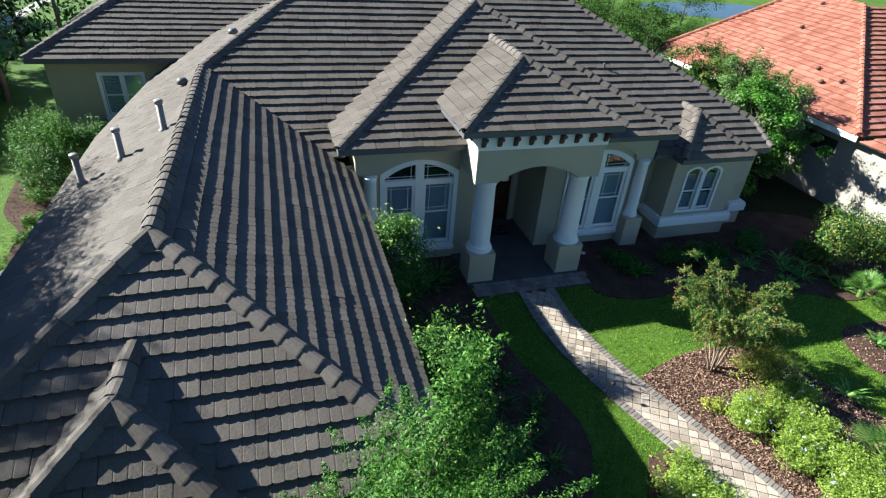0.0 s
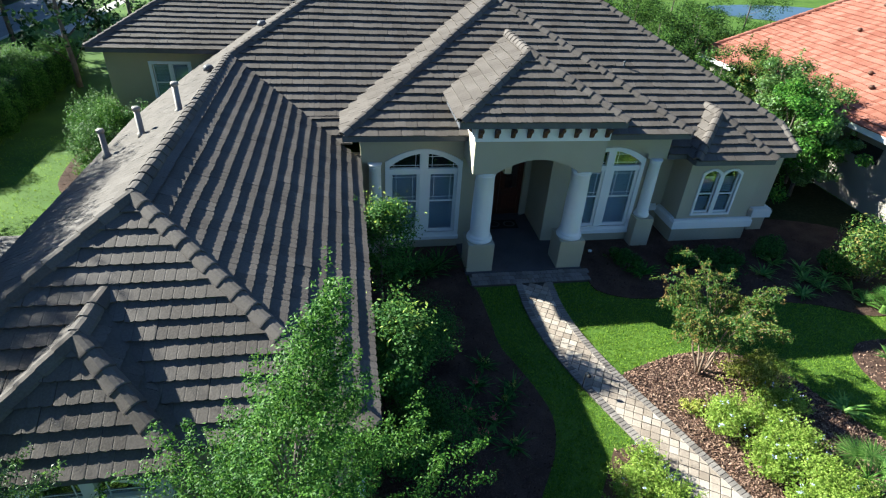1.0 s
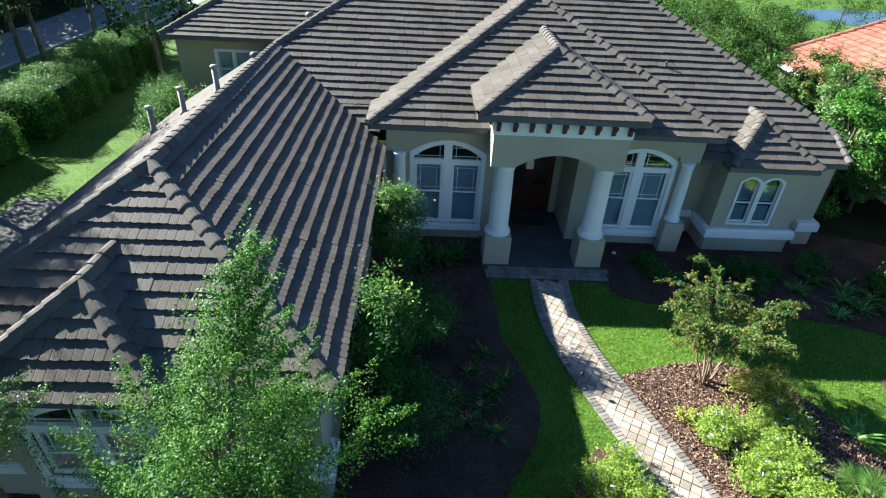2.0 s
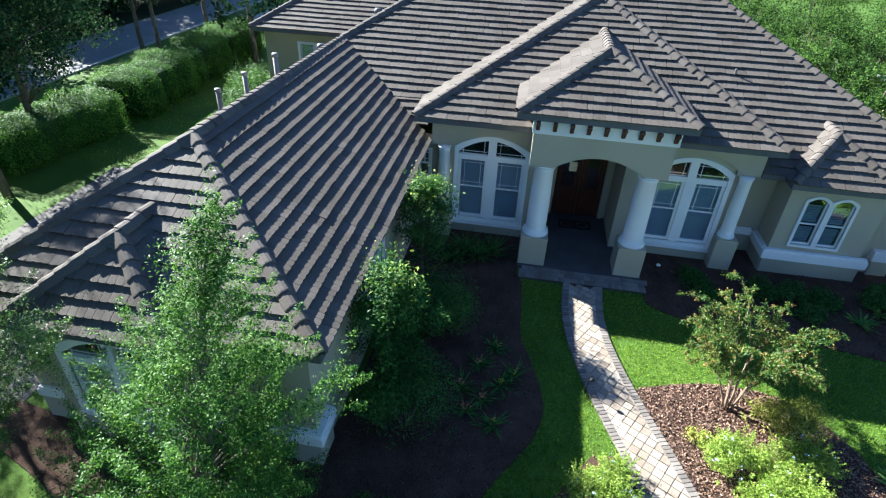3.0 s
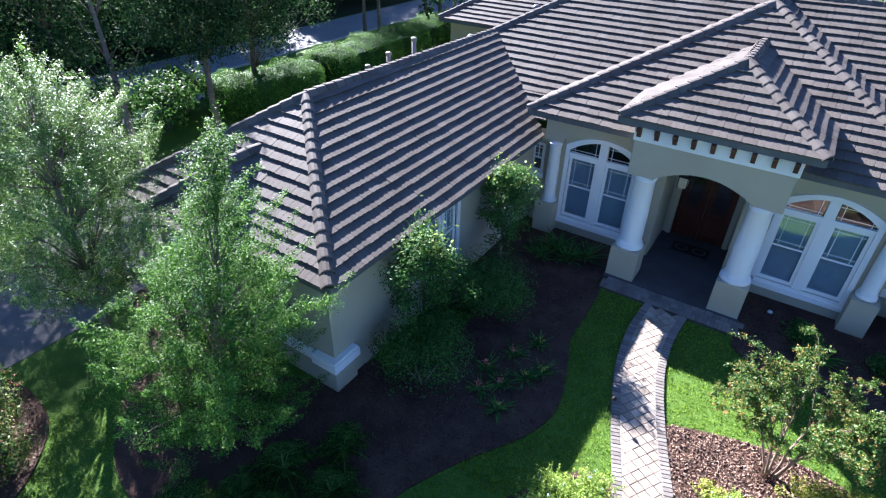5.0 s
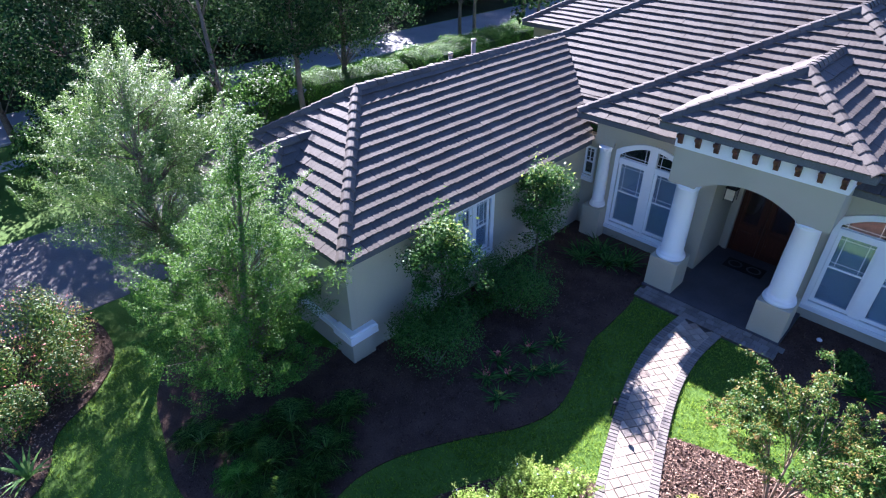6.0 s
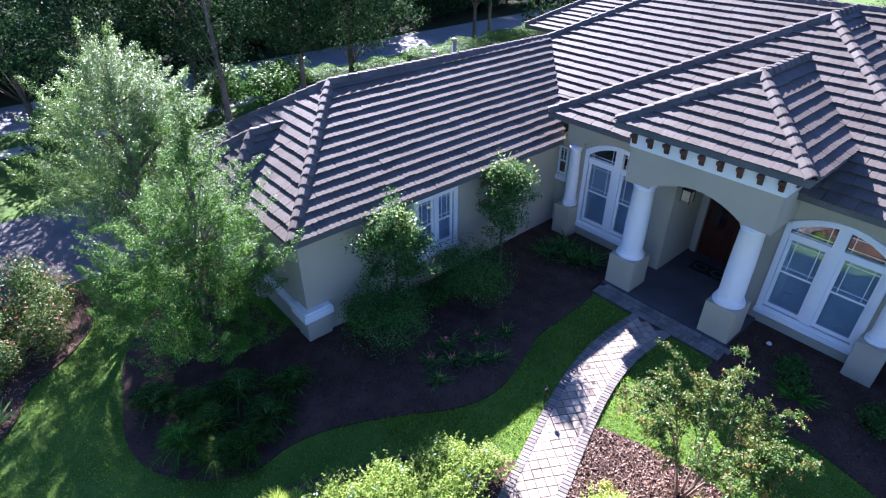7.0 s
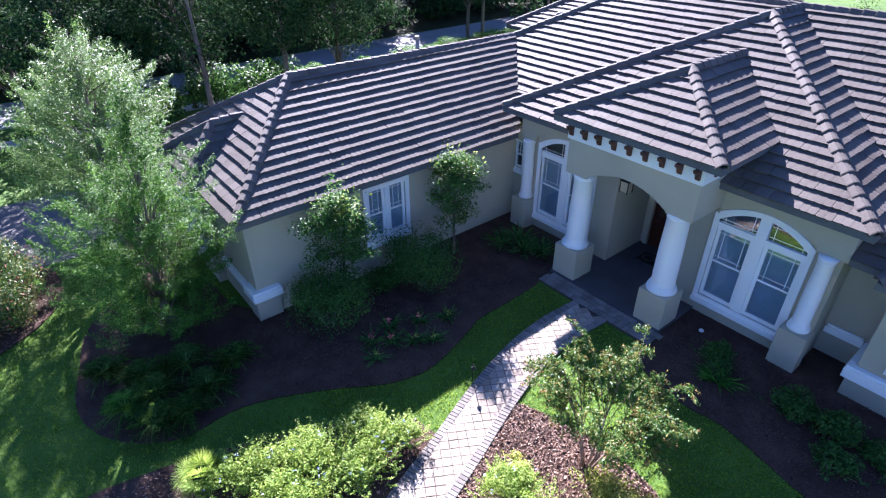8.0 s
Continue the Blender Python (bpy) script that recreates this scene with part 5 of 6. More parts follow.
# plumbago masses by the path
for k, (x, y, rx, ry, h) in enumerate(((6.75, 4.75, 0.75, 0.7, 0.85), (7.15, 5.5, 0.40, 0.45, 0.62), (6.65, 3.6, 0.95, 0.85, 0.95), (7.35, 4.3, 0.55, 0.7, 0.75), (5.9, 2.5, 0.7, 0.9, 0.8), (7.3, 2.8, 0.95, 0.9, 0.9))):
    bush("plumbago", "lime-green plumbago with pale blue flowers beside the path", (x, y), (rx, ry, h), int(9500 * rx * ry / 0.6), LIMELEAF, 0.046, rough=0.6, lumps=22, loose=True, seed=61 + k, group="plumbago", flowers=(PINKBUD, 8))
for k, (x, y, rx, ry, h) in enumerate(((9.75, 6.25, 0.85, 0.75, 0.85), (10.6, 5.55, 0.85, 0.75, 0.85), (9.95, 5.2, 0.6, 0.6, 0.75), (11.1, 6.6, 0.7, 0.6, 0.75), (10.7, 4.4, 0.9, 0.8, 0.85), (10.0, 3.9, 0.6, 0.7, 0.7))):
    bush("plumbago", "lime-green plumbago with pale blue flowers in bark mulch", (x, y), (rx, ry, h), int(9500 * rx * ry / 0.6), LIMELEAF, 0.046, rough=0.6, lumps=22, loose=True, seed=71 + k, group="plumbago", flowers=(PINKBUD, 11))
bush("golden_shrub", "yellow-green shrub below the crape myrtle", (11.15, 7.55), (0.95, 0.72, 0.95), 9000, YELLOWLEAF, 0.046, lumps=18, seed=81, loose=True)
bush("golden_shrub", "small yellow-green shrub in bark mulch", (9.15, 6.95), (0.32, 0.32, 0.35), 700, YELLOWLEAF, 0.055, lumps=5, seed=82)

# dark low shrubs of the front bed
for k, (x, y, rx, ry, h) in enumerate(((10.25, 12.9, 0.55, 0.5, 0.6), (12.1, 12.9, 0.6, 0.55, 0.6), (12.9, 12.8, 0.6, 0.55, 0.65), (10.1, 13.4, 0.35, 0.35, 0.4), (14.0, 12.9, 0.6, 0.5, 0.55), (15.7, 13.2, 0.7, 0.6, 0.7), (13.3, 12.0, 0.5, 0.45, 0.5), (17.4, 12.2, 0.7, 0.6, 0.7))):
    bush("low_shrub", "low dark green shrub in the shaded front bed", (x, y), (rx, ry, h), int(2200 * rx * ry / 0.3), DARKLEAF, 0.075, lumps=7, seed=91 + k, group="front bed shrubs")
bush("tall_shrub", "bronze-green rounded shrub near the neighbour's wall", (18.1, 11.5), (1.5, 1.3, 2.15), 9000, MYRTLELEAF, 0.09, lumps=16, seed=101)
bush("tall_shrub", "dense green shrub near the neighbour's wall", (20.4, 11.6), (1.1, 1.0, 1.3), 4500, HEDGELEAF, 0.09, lumps=12, seed=102)


def spiky(name, label, at, count, length, leaf, seed, width=0.035, category="plant", group="", rise=0.9):
    """A rosette of arching strap leaves."""
    r = np.random.default_rng(seed)
    x, y = at
    thing = empty(name, label, category, group, at=(x, y, 0))
    out = []
    for k in range(count):
        a = r.uniform(0, 2 * math.pi)
        ln = length * r.uniform(0.6, 1.1)
        up = r.uniform(0.35, 1.1) * rise
        d = np.array((math.cos(a), math.sin(a), 0))
        s = np.array((-math.sin(a), math.cos(a), 0))
        last = None
        for i in range(5):
            t = i / 4
            p = np.array((x, y, 0.03)) + d * ln * t * math.cos(up * (1 - 0.6 * t)) + np.array((0, 0, 1)) * ln * math.sin(up) * (t - 0.45 * t * t)
            w = width * (1 - t) ** 0.7 * (0.6 + 0.8 * min(1, t * 3))
            row = (p - s * w, p + s * w + np.array((0, 0, 0.0)))
            if last is not None:
                out += [last[0], last[1], row[1], row[0]]
            last = row
    quads("leaves", np.array(out), leaf, thing)
    return thing


def fan_palm(name, label, at, fronds, height, reach, leaf, seed, category="palm", group="", feather=False, fingers=16):
    """Short palm: stalks with fans or feathers of narrow fingers."""
    r = np.random.default_rng(seed)
    x, y = at
    thing = empty(name, label, category, group, at=(x, y, 0))
    bm = bmesh.new()
    tube(bm, [(x, y, -0.05), (x, y, height * 0.35)], [0.09, 0.07], 8)
    out = []
    for k in range(fronds):
        a = 2 * math.pi * k / fronds + r.uniform(-0.3, 0.3)
        up = r.uniform(0.25, 1.25)
        ln = reach * r.uniform(0.75, 1.1)
        d = np.array((math.cos(a) * math.cos(up), math.sin(a) * math.cos(up), math.sin(up)))
        s = np.array((-math.sin(a), math.cos(a), 0))
        n = np.cross(d, s)
        base = np.array((x, y, height * 0.33))
        if feather:
            for i in range(fingers):
                t = 0.2 + 0.8 * i / fingers
                sag = np.array((0, 0, -0.55 * ln * t * t))
                c = base + d * ln * t + sag
                for sg in (-1, 1):
                    f = s * sg * 0.9 + d * 0.55 + np.array((0, 0, -0.25)) + r.normal(0, 0.16, 3)
                    q = c + f * ln * 0.26 * r.uniform(0.75, 1.1) * math.sin(math.pi * (0.15 + 0.8 * t))
                    w = d * 0.007
                    out += [c - w, c + w, q + w * 0.2, q - w * 0.2]
            end = base + d * ln
            pts = [base + d * ln * t + np.array((0, 0, -0.55 * ln * t * t)) for t in (0, 0.35, 0.7, 1.0)]
            tube(bm, pts, [0.014, 0.011, 0.008, 0.003], 5)
        else:
            hub = base + d * ln * 0.55 + np.array((0, 0, -0.06 * ln))
            tube(bm, [base, base + d * ln * 0.3, hub], [0.014, 0.012, 0.010], 5)
            for i in range(fingers):
                b = -1.9 + 3.8 * i / (fingers - 1) + r.normal(0, 0.04)
                f = d * math.cos(b) + s * math.sin(b)
                q = hub + f * ln * 0.5 * r.uniform(0.85, 1.05) + np.array((0, 0, -0.12 * ln * r.random()))
                m = hub + f * ln * 0.26 + n * 0.01
                w = (s * math.cos(b) - d * math.sin(b)) * 0.26 / fingers
                out += [hub, m + w, q, m - w]
    part("stalk", bm, PALMLEAF, thing)
    quads("fronds", np.array(out), leaf, thing)
    return thing


for k, (x, y) in enumerate(((4.65, 7.6), (4.25, 7.1), (4.95, 8.0), (4.05, 8.2), (4.4, 8.9), (3.7, 7.4), (4.55, 6.4), (3.9, 6.7))):
    bromeliad = spiky("bromeliad", "strap-leaved bromeliad with a reddish heart in dark mulch", (x, y), 26, 0.55, DARKLEAF, 111 + k, group="bromeliads", width=0.022)
    r = np.random.default_rng(171 + k)
    heart = np.stack([x + r.normal(0, 0.05, 26), y + r.normal(0, 0.05, 26), 0.2 + 0.1 * r.random(26)], 1)
    quads("flower", leaf_quads(heart, r.normal(0, 1, (26, 3)), 0.07, 0.4, 181 + k), REDBUD if k % 2 else YELLOWLEAF, bromeliad)
for k, (x, y) in enumerate(((3.0, 13.3), (3.45, 13.0), (3.9, 13.35), (2.7, 12.7))):
    spiky("strap_plant", "tall dark strap-leaved plant below the front window", (x, y), 42, 0.95, DARKLEAF, 191 + k, group="strap plants", width=0.03, rise=1.35)
for k, (x, y) in enumerate(((10.55, 12.45), (16.2, 11.2), (17.2, 11.0), (18.4, 10.6), (15.7, 7.9), (13.0, 6.5), (15.5, 12.7), (16.3, 12.3), (16.8, 11.7), (17.1, 10.4), (15.3, 10.9), (17.8, 12.0), (16.0, 11.7), (14.7, 12.1))):
    spiky("agave", "grey-green spiky rosette plant in the bed", (x, y), 30, 0.6 if k else 0.75, PALMLEAF if k else HEDGELEAF, 121 + k, group="spiky rosettes")
fan_palm("fan_palm", "small fan palm with yellow-green fans", (5.45, 1.75), 30, 0.85, 0.72, LIMELEAF, 131, group="fan palms", fingers=30)
fan_palm("fan_palm", "small pale fan palm beside the plumbago", (11.75, 4.55), 26, 1.0, 0.95, PALMLEAF, 132, group="fan palms", fingers=30)
fan_palm("fan_palm", "small pale fan palm by the lawn edge", (17.3, 9.9), 22, 0.9, 0.85, PALMLEAF, 133, group="fan palms", fingers=28)
for k, (x, y) in enumerate(((2.45, 0.95), (3.3, 1.35), (3.45, 2.05), (2.95, 2.65), (1.8, 2.5), (2.4, 1.6), (0.9, 0.85), (2.5, 3.5), (1.6, 1.5))):
    fan_palm("coontie_palm", "low feathery green cycad in the shaded bed", (x, y), 30, 0.6, 0.9, GARDENLEAF if k else HEDGELEAF, 141 + k, feather=True, group="cycads", fingers=30)

# corner by the driveway
for k, (x, y, rx, ry, h) in enumerate(((-5.2, -0.6, 1.1, 1.0, 1.8), (-4.1, -0.3, 1.0, 0.9, 1.5), (-3.1, -0.6, 0.9, 0.8, 1.2), (-4.2, -1.9, 1.1, 1.0, 1.5), (-2.6, -1.9, 0.85, 0.8, 1.0), (-5.6, -2.4, 0.9, 0.9, 1.2), (-3.4, -3.1, 0.7, 0.7, 0.8))):
    bush("rose_bush", "loose dark shrub with rosy flowers near the driveway", (x, y), (rx, ry, h), 5200, MYRTLELEAF, 0.062, lumps=12, seed=151 + k, flowers=(REDBUD, 40), group="rose bushes", rough=0.6)
spiky("yucca", "upright strap-leaved yucca in red mulch", (-0.95, -2.05), 18, 0.8, PALMLEAF, 161, rise=1.4)

# ---- neighbours, hedges, woods ----
def hedge(x0, y0, x1, y1, half, h, seed, label):
    r = np.random.default_rng(seed)
    thing = empty("hedge", label, "hedge", "hedges along the pavement", at=((x0 + x1) / 2, (y0 + y1) / 2, 0))
    ln = math.hypot(x1 - x0, y1 - y0)
    ux, uy = (x1 - x0) / ln, (y1 - y0) / ln
    n = int(ln * (2 * half + 2 * h) * 900)
    t = r.random(n)
    a = r.uniform(-0.55, math.pi + 0.55, n)
    wob = 1 + 0.10 * np.sin(t * ln * 1.7) + 0.08 * np.sin(t * ln * 4.1 + 2) + r.normal(0, 0.05, n)
    sq = 1 / np.maximum(np.abs(np.cos(a)), np.abs(np.sin(a))) ** 0.62
    f = wob * sq * (1 - 0.2 * r.random(n) ** 2)
    endf = np.minimum(1, np.minimum(t, 1 - t) * ln / 0.5 + 0.45)
    off = np.cos(a) * half * f * endf
    z = np.maximum(0.05, 0.35 * h + np.sin(a) * 0.62 * h * f * endf ** 0.5)
    pts = np.stack([x0 + ux * t * ln - uy * off, y0 + uy * t * ln + ux * off, z], 1)
    nrm = np.stack([-uy * np.cos(a), ux * np.cos(a), np.sin(a) + 0.3], 1)
    quads("foliage", leaf_quads(pts, nrm, 0.075, 0.5, seed), HEDGELEAF, thing)
    # Hidden solid, added to block light and darken the hedge sides.
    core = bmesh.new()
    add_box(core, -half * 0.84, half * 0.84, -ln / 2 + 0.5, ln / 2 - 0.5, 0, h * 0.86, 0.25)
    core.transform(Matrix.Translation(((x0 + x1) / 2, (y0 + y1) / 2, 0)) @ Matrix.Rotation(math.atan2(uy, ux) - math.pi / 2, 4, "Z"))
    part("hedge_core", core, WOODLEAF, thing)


hedge(-16.3, 14.6, -15.0, 20.6, 1.35, 1.85, 201, "clipped green hedge beside the side lawn")
hedge(-15.0, 20.9, -15.6, 36.0, 1.4, 2.1, 202, "long clipped green hedge beside the side lawn")
for k, (x, y, rx, h) in enumerate(((-16.5, 12.2, 1.7, 2.5), (-17.4, 10.0, 1.7, 2.6), (-16.4, 7.2, 1.5, 2.3), (-18.0, 14.2, 1.5, 2.2), (-17.0, 2.5, 1.6, 2.2), (-16.6, -2.0, 1.5, 2.0))):
    bush("dark_shrub", "large dark glossy shrub between driveway and pavement", (x, y), (rx, rx, h), 3200, DARKLEAF, 0.17, lumps=12, seed=211 + k, group="dark shrubs")

# side yard
for k, (x, y, rx, h, mat) in enumerate(((-8.3, 20.6, 1.1, 2.3, DARKLEAF), (-8.7, 22.4, 1.3, 2.6, HEDGELEAF), (-7.2, 18.0, 0.7, 1.1, HEDGELEAF), (-9.4, 23.8, 1.1, 2.6, DARKLEAF), (-7.4, 23.6, 1.0, 2.0, DARKLEAF))):
    bush("side_shrub", "loose bright green shrub beside the rear wing", (x, y), (rx, rx, h), 6500, mat, 0.08, lumps=18, seed=221 + k, rough=0.7, group="side yard shrubs", loose=True)
for k, (x, y) in enumerate(((-6.9, 21.0), (-6.6, 19.0), (-6.6, 22.4))):
    fan_palm("fan_palm", "bright green fan palm below the rear window", (x, y), 22, 2.2, 1.5, PALMLEAF, 231 + k, group="side palms", fingers=26)
for k, (x, y) in enumerate(((-8.9, 20.6), (-8.5, 18.8), (-9.3, 21.8), (-8.3, 17.6))):
    bush("ball_shrub", "small round clipped shrub in the side bed", (x, y), (0.5, 0.5, 0.6), 1100, HEDGELEAF, 0.07, lumps=6, seed=241 + k, group="clipped balls")


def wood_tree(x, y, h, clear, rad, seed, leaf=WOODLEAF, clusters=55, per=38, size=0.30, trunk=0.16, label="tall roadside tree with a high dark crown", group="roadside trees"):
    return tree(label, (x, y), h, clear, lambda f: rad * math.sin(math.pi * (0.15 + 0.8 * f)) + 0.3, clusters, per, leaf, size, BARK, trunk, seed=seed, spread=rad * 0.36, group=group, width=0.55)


wood_tree(-21.0, 31.8, 8.6, 3.6, 2.4, 303, clusters=110, per=130, size=0.13)
wood_tree(-20.6, 33.0, 9.5, 4.2, 1.7, 304, leaf=OAKLEAF, clusters=36, size=0.22)
wood_tree(-20.3, 38.7, 10.0, 3.8, 2.2, 305)
wood_tree(-20.4, 41.0, 10.0, 3.8, 2.2, 306)
wood_tree(-19.2, 9.6, 9.8, 3.4, 3.0, 307, clusters=170, per=150, size=0.13)
wood_tree(-14.0, 13.2, 11.3, 4.2, 3.0, 308, clusters=210, per=190, size=0.13)
wood_tree(-16.1, 17.4, 12.0, 3.1, 3.5, 316, clusters=220, per=170, size=0.13)
# Tree added so that its crown throws shade onto the driveway.
wood_tree(-15.6, 4.3, 7.6, 2.4, 2.3, 317, clusters=130, per=150, size=0.13)
wood_tree(-13.2, 8.8, 9.6, 3.6, 2.0, 314, clusters=45, per=70, size=0.13)
wood_tree(-16.4, -2.4, 9.4, 3.0, 2.8, 315, clusters=70, per=80, size=0.13)
wood_tree(-20.4, 2.0, 12.0, 3.4, 3.2, 309, clusters=100, per=60, size=0.22)
wood_tree(-19.6, -5.5, 11.5, 3.4, 3.2, 310, clusters=100, per=60, size=0.22)
wood_tree(-16.2, 44.0, 10.5, 3.0, 2.8, 311)
wood_tree(-12.5, 40.0, 10.0, 2.6, 3.0, 312)
wood_tree(-13.5, 32.5, 8.5, 2.2, 2.6, 313)
r = np.random.default_rng(77)
rows = []
for k in range(56):
    rows.append((-30.5 - 20 * r.random() ** 1.8, -22 + 84 * (k + r.random()) / 56))
for k, (x, y) in enumerate(rows):
    wood_tree(x, y, r.uniform(8.6, 11.2), r.uniform(0.6, 1.6), r.uniform(3.0, 4.2), 330 + k, clusters=110, per=80, size=0.36, label="dense dark woodland tree across the road", group="woodland")
for k in range(26):
    x, y = -30.0 - 2.5 * r.random(), -22 + 84 * (k + r.random()) / 26
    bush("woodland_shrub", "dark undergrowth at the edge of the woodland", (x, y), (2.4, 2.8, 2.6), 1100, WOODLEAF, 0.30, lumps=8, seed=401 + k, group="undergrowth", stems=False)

# Woodland ground across the road, with tree shade in its colour.
box("woodland_floor", -120, -27.6, -120, 160, -0.05, 0.014, SHADELITTER, kind="structure")

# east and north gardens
# Added dark sheets stand in for shaded ground between the trees.
box("garden_floor", 13.0, 30.0, 28.6, 50.0, -0.05, 0.012, SHADELITTER, kind="structure")
box("garden_floor", 17.2, 22.0, 13.4, 28.6, -0.05, 0.015, SHADELITTER, kind="structure")
for k, (x, y, h, rad, mat) in enumerate(((18.6, 17.6, 4.6, 1.7, HEDGELEAF), (19.6, 20.2, 5.0, 1.9, OAKLEAF), (18.4, 22.6, 5.0, 2.0, GARDENLEAF), (19.9, 17.6, 4.5, 1.4, OAKLEAF), (17.8, 26.0, 4.8, 2.2, GARDENLEAF), (21.0, 23.6, 4.6, 1.8, GARDENLEAF), (19.0, 30.0, 5.0, 2.6, GARDENLEAF), (15.0, 32.5, 5.6, 2.8, GARDENLEAF), (22.5, 31.5, 5.0, 2.8, GARDENLEAF), (11.0, 35.0, 6.0, 3.0, GARDENLEAF), (25.0, 36.0, 5.0, 3.0, GARDENLEAF), (9.0, 38.5, 8.0, 3.2, GARDENLEAF), (4.0, 40.0, 8.0, 3.2, GARDENLEAF), (14.0, 40.5, 7.0, 3.4, GARDENLEAF), (19.5, 45.5, 6.0, 3.4, GARDENLEAF), (25.5, 47.0, 6.0, 3.4, GARDENLEAF), (31.0, 49.5, 5.5, 3.2, GARDENLEAF), (37.0, 47.0, 5.5, 3.2, GARDENLEAF), (12.0, 48.0, 8.0, 3.6, GARDENLEAF), (20.6, 18.8, 4.4, 1.5, OAKLEAF), (19.2, 18.9, 4.9, 1.7, OAKLEAF), (19.6, 21.8, 4.4, 1.5, MYRTLELEAF), (16.8, 34.5, 5.2, 2.4, GARDENLEAF), (20.5, 36.0, 5.0, 2.6, GARDENLEAF), (17.0, 40.0, 6.0, 2.8, GARDENLEAF), (23.0, 43.0, 6.0, 3.0, GARDENLEAF), (16.5, 29.6, 4.4, 1.9, GARDENLEAF))):
    tree("leafy green garden tree between the houses", (x, y), h, 0.7, lambda f, q=rad: q * math.sin(math.pi * (0.2 + 0.72 * f)) + 0.25, 36, 300, mat, 0.12, BARK, 0.09, seed=501 + k, spread=rad * 0.27, sprigs=20, group="garden trees", width=0.42)
for k, (x, y) in enumerate(((24.5, 38.5), (27.5, 41.0), (21.5, 41.5), (31.0, 42.5), (19.0, 38.5), (34.0, 40.0))):
    fan_palm("palm_clump", "bright feathery palm clump behind the houses", (x, y), 34, 3.4, 3.8, PALMLEAF, 521 + k, feather=True, fingers=34, group="palms")
bm = bmesh.new()
bm.faces.new([bm.verts.new((56 + 12 * math.cos(a), 64 + 6 * math.sin(a), 0.02)) for a in [2 * math.pi * i / 40 for i in range(40)]])
tagged(part("pond", bm, WATER), "still pond beyond the gardens", "pond", kind="structure")

# neighbour's house
neighbour = empty("neighbour_house", "cream stucco house with an orange barrel-tile roof", "house", at=(28, 22, 0))
NA, NB, NC, ND = (21.4, 29.3, 3.3), (21.4, 15.2, 3.3), (28.9, 23.3, 6.8), (28.9, 27.4, 6.8)


def terracotta(polys, hips):
    body = deck([p for p, _ in polys], neighbour)
    bag = ([], [])
    for poly, origin in polys:
        lay_tiles(poly, bag, None, origin=origin, step=0.36, width=0.26, low=0.085, high=0.02)
    raw("roof_tiles", bag[0], bag[1], TERRA, body, kind="stuff")
    for a, b in hips:
        a, b = Vector(a), Vector(b)
        bm = bmesh.new()
        n = max(2, int((b - a).length / 0.34))
        for i in range(n):
            p, q = a.lerp(b, i / n) + Vector((0, 0, 0.06)), a.lerp(b, (i + 1.15) / n) + Vector((0, 0, 0.05))
            tube(bm, [p, q], [0.14, 0.115], 10)
        part("ridge_tiles", bm, TERRA, body)


terracotta([([NA, NB, NC, ND], None), ([NB, (38.0, 15.2, 3.3), (30.6, 23.3, 6.8), NC], None), ([(31.0, 30.0, 3.3), NA, ND, (30.6, 27.4, 6.8)], None), ([(21.5, 15.1, 3.1), (21.5, 11.7, 3.1), (23.2, 13.4, 4.05)], None), ([(21.5, 11.7, 3.1), (30.0, 11.7, 3.1), (28.3, 13.4, 4.05), (23.2, 13.4, 4.05)], None), ([(24.9, 15.1, 3.1), (21.5, 15.1, 3.1), (23.2, 13.4, 4.05)], None)],
           [(NB, NC), (NA, ND), (NC, ND), ((21.5, 11.7, 3.1), (23.2, 13.4, 4.05))])
wall(15.5, 13.3, 3.25, facing_west(22.1) @ Matrix.Scale(-1, 4, (1, 0, 0)), [(16.4, 18.2, 1.9, 2.6, 0.0)], mat=NEIGHBOUR, parent=neighbour)
wall(22.0, 8.0, 3.05, facing_south(12.2), mat=NEIGHBOUR, parent=neighbour)
wall(12.42, 3.08, 3.05, facing_west(22.0) @ Matrix.Scale(-1, 4, (1, 0, 0)), mat=NEIGHBOUR, parent=neighbour)
# Dark slab in the opening; the unlit interior is in its colour.
box("dark_window", 22.2, 22.28, 16.3, 18.3, 1.8, 2.7, DARKROOM, neighbour)
for y, x in ((24.0, 26.2), (20.2, 23.9), (18.6, 23.6), (19.2, 23.2), (25.2, 28.3)):
    zz = 3.3 + 3.5 / 7.5 * (x - 21.4)
    lathe("roof_vent", [(0.12, 0.0), (0.11, 0.08), (0.08, 0.13), (0.02, 0.15)], (x, y, zz + 0.08), BRACKET, neighbour, 14)
raw("eave_board", [(21.35, 15.2, 3.08), (21.4, 15.2, 3.08), (21.4, 15.2, 3.3), (21.35, 15.2, 3.3), (21.35, 29.3, 3.08), (21.4, 29.3, 3.08), (21.4, 29.3, 3.3), (21.35, 29.3, 3.3)], [(0, 1, 2, 3), (4, 7, 6, 5), (0, 4, 5, 1), (1, 5, 6, 2), (2, 6, 7, 3), (3, 7, 4, 0)], WHITE, neighbour)

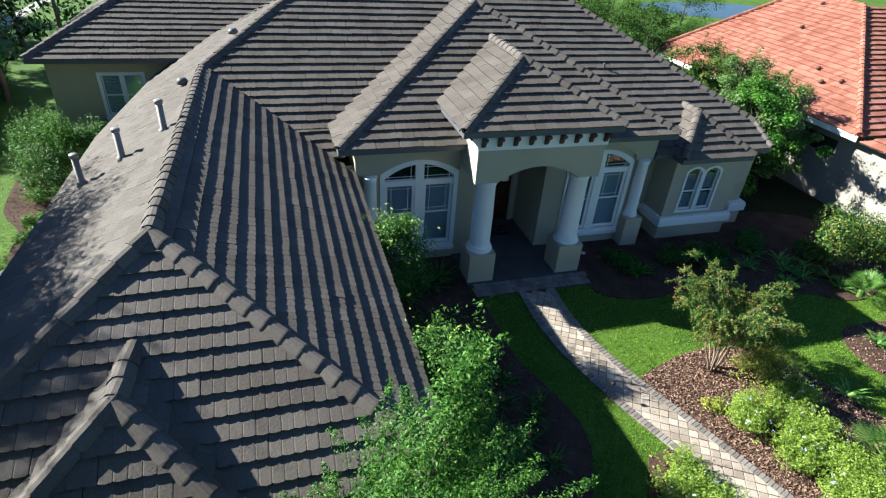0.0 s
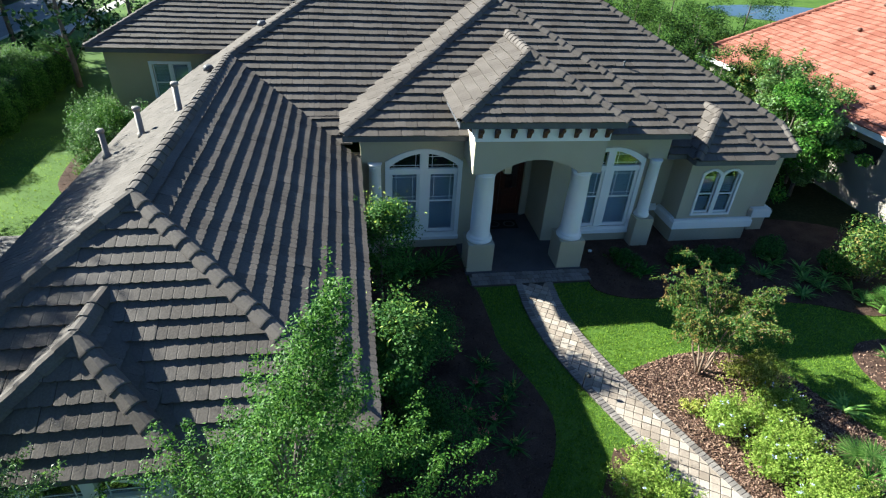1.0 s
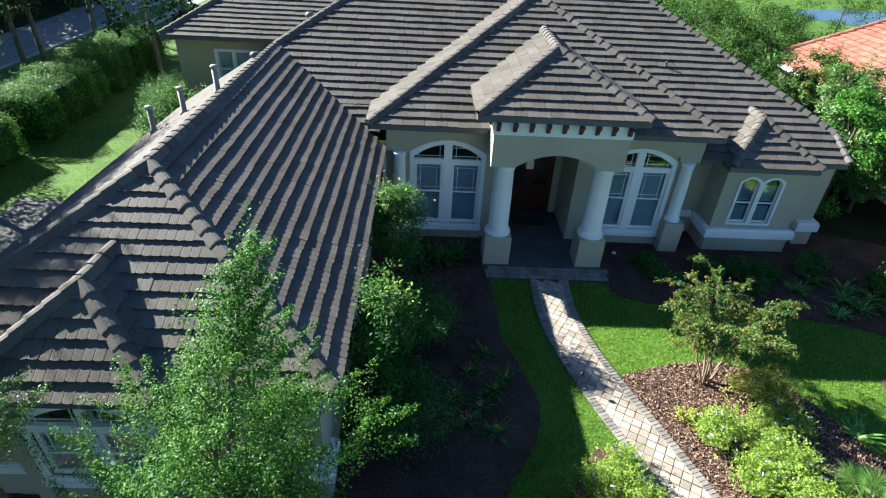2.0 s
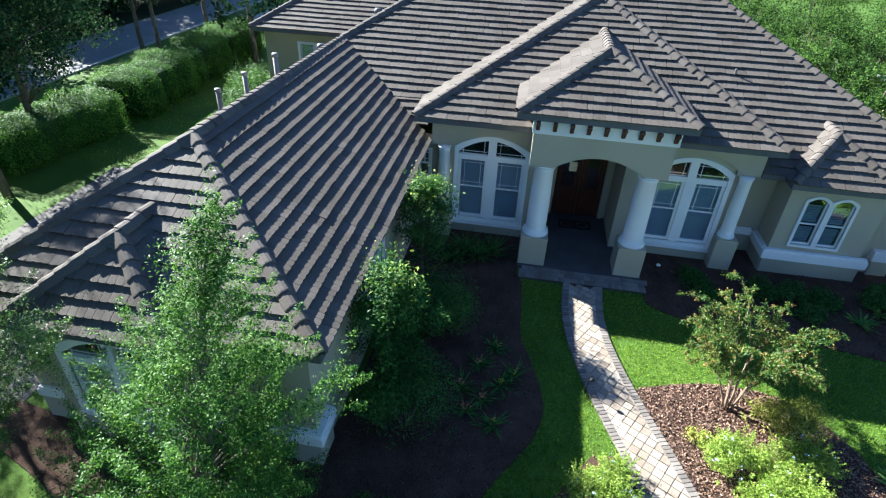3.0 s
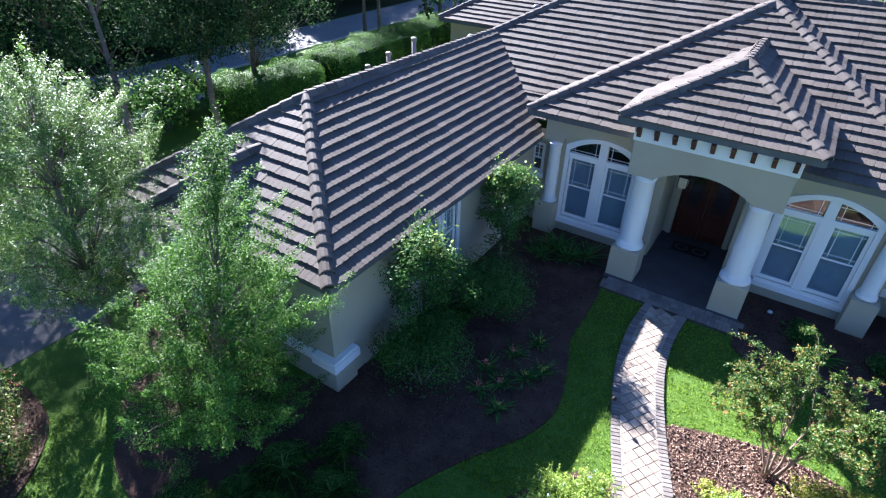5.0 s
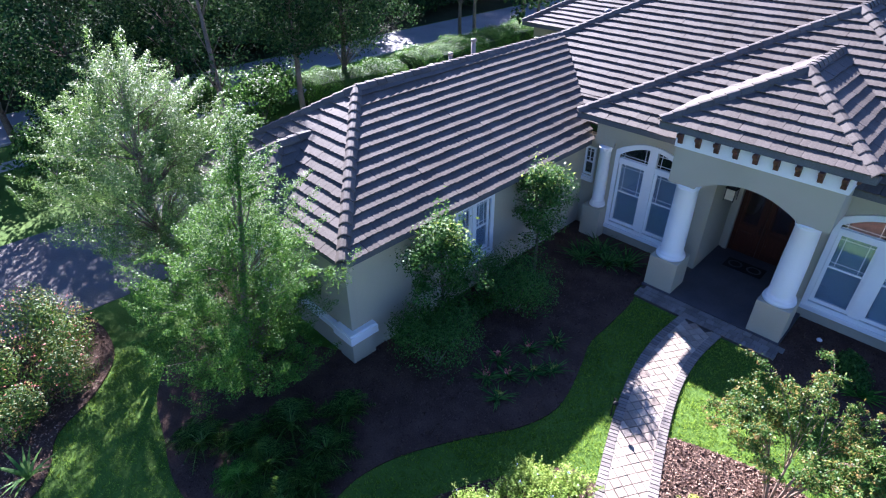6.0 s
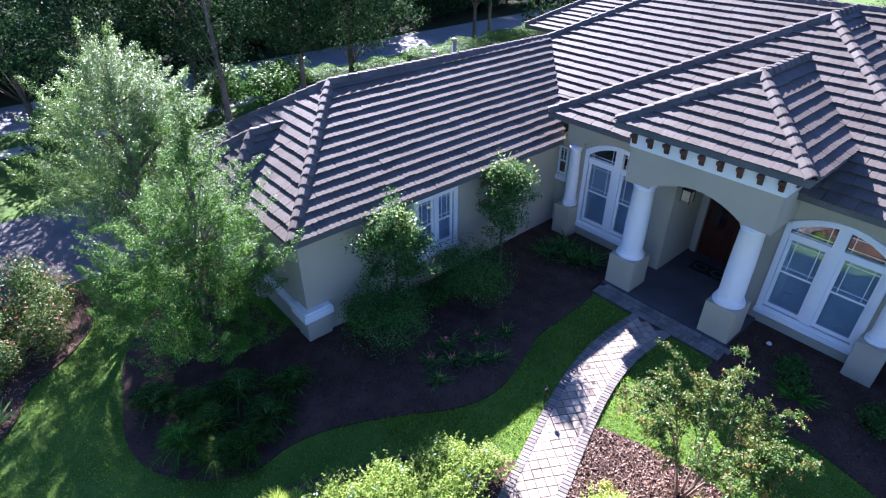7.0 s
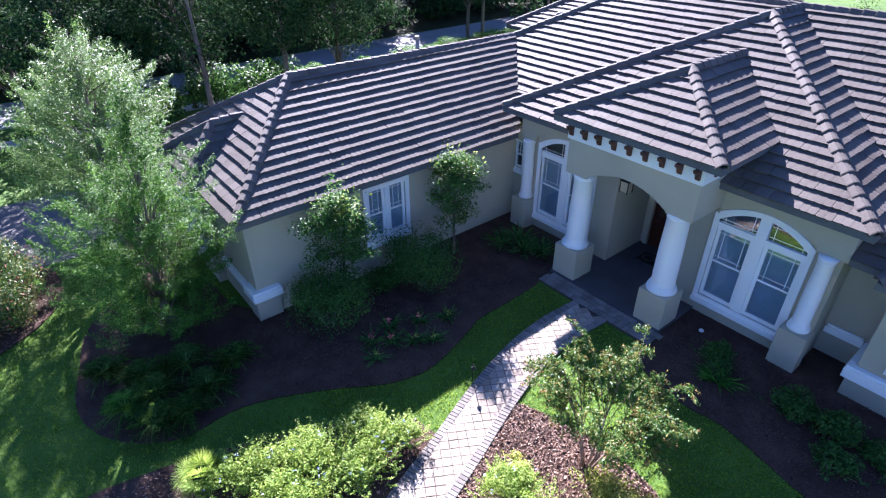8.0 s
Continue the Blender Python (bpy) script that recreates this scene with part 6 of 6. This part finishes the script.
# ---- grass and mulch ----
def lawn_blades():
    """Short blades over the lawns nearest the house."""
    r = np.random.default_rng(9)
    area = [(3.0, 19.5, 4.6, 12.4, 480), (-3.6, 5.5, -3.0, 6.5, 260), (-14.0, -6.4, 16.4, 25.0, 60), (11.5, 19.0, 1.0, 4.6, 160)]
    pts = []
    for x0, x1, y0, y1, d in area:
        n = int((x1 - x0) * (y1 - y0) * d)
        pts.append(np.stack([r.uniform(x0, x1, n), r.uniform(y0, y1, n)], 1))
    pts = np.concatenate(pts)
    bad = np.zeros(len(pts), bool)
    for line in BEDS.values():
        bad |= inside(pts[:, 0], pts[:, 1], [tuple(p)[:2] for p in line])
    bad |= inside(pts[:, 0], pts[:, 1], WEST_EDGE + EAST_EDGE[::-1])
    for x0, x1, y0, y1 in ((4.75, 8.7, 12.2, 17.0), (-6.0, 1.15, 4.5, 26.0), (1.0, 16.7, 14.1, 26.0), (-11.9, -6.0, -8.0, 16.3)):
        bad |= (pts[:, 0] > x0) & (pts[:, 0] < x1) & (pts[:, 1] > y0) & (pts[:, 1] < y1)
    pts = pts[~bad]
    n = len(pts)
    per = 3
    c = np.repeat(pts, per, axis=0) + r.normal(0, 0.02, (n * per, 2))
    k = len(c)
    a = r.uniform(0, 2 * math.pi, k)
    h = r.uniform(0.03, 0.06, k)
    w = 0.007
    base = np.stack([c[:, 0], c[:, 1], np.zeros(k)], 1)
    s = np.stack([np.cos(a) * w, np.sin(a) * w, np.zeros(k)], 1)
    tip = base + np.stack([r.normal(0, 0.022, k), r.normal(0, 0.022, k), h], 1)
    quads("grass", np.stack([base - s, base + s, tip], 1), BLADE, None, "fine green lawn grass blades", "stuff", per=3)


def mulch_chips(areas, chip, label):
    r = np.random.default_rng(10)
    out = []
    for key, x0, x1, y0, y1, d in areas:
        n = int((x1 - x0) * (y1 - y0) * d)
        p = np.stack([r.uniform(x0, x1, n), r.uniform(y0, y1, n)], 1)
        out.append(p[inside(p[:, 0], p[:, 1], [tuple(q)[:2] for q in BEDS[key]])])
    p = np.concatenate(out)
    bad = inside(p[:, 0], p[:, 1], WEST_EDGE + EAST_EDGE[::-1])
    p = p[~bad]
    k = len(p)
    a = r.uniform(0, 2 * math.pi, k)
    ln, w = r.uniform(0.012, 0.036, k), r.uniform(0.006, 0.013, k)
    z = r.uniform(0.038, 0.062, k)
    u = np.stack([np.cos(a) * ln, np.sin(a) * ln, r.normal(0, 0.010, k)], 1)
    v = np.stack([-np.sin(a) * w, np.cos(a) * w, r.normal(0, 0.008, k)], 1)
    c = np.stack([p[:, 0], p[:, 1], z], 1)
    quads("mulch_chips", np.stack([c - u - v, c + u - v * 0.6, c + u * 0.9 + v, c - u * 0.8 + v * 0.8], 1), chip, None, label, "stuff")


lawn_blades()
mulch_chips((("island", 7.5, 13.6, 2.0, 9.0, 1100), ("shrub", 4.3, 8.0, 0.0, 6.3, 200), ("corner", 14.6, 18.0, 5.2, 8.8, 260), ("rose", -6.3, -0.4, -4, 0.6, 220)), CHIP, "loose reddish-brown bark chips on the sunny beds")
# Shaded beds take the chip copy with shade put into its colour.
mulch_chips((("west", 0.9, 5.8, -1.2, 14.0, 160), ("front", 8.5, 18.0, 9.6, 14.4, 160), ("side", -10, -6, 16.4, 24.8, 60)), SHADECHIP, "bark chips coloured darker for the shade on their beds")
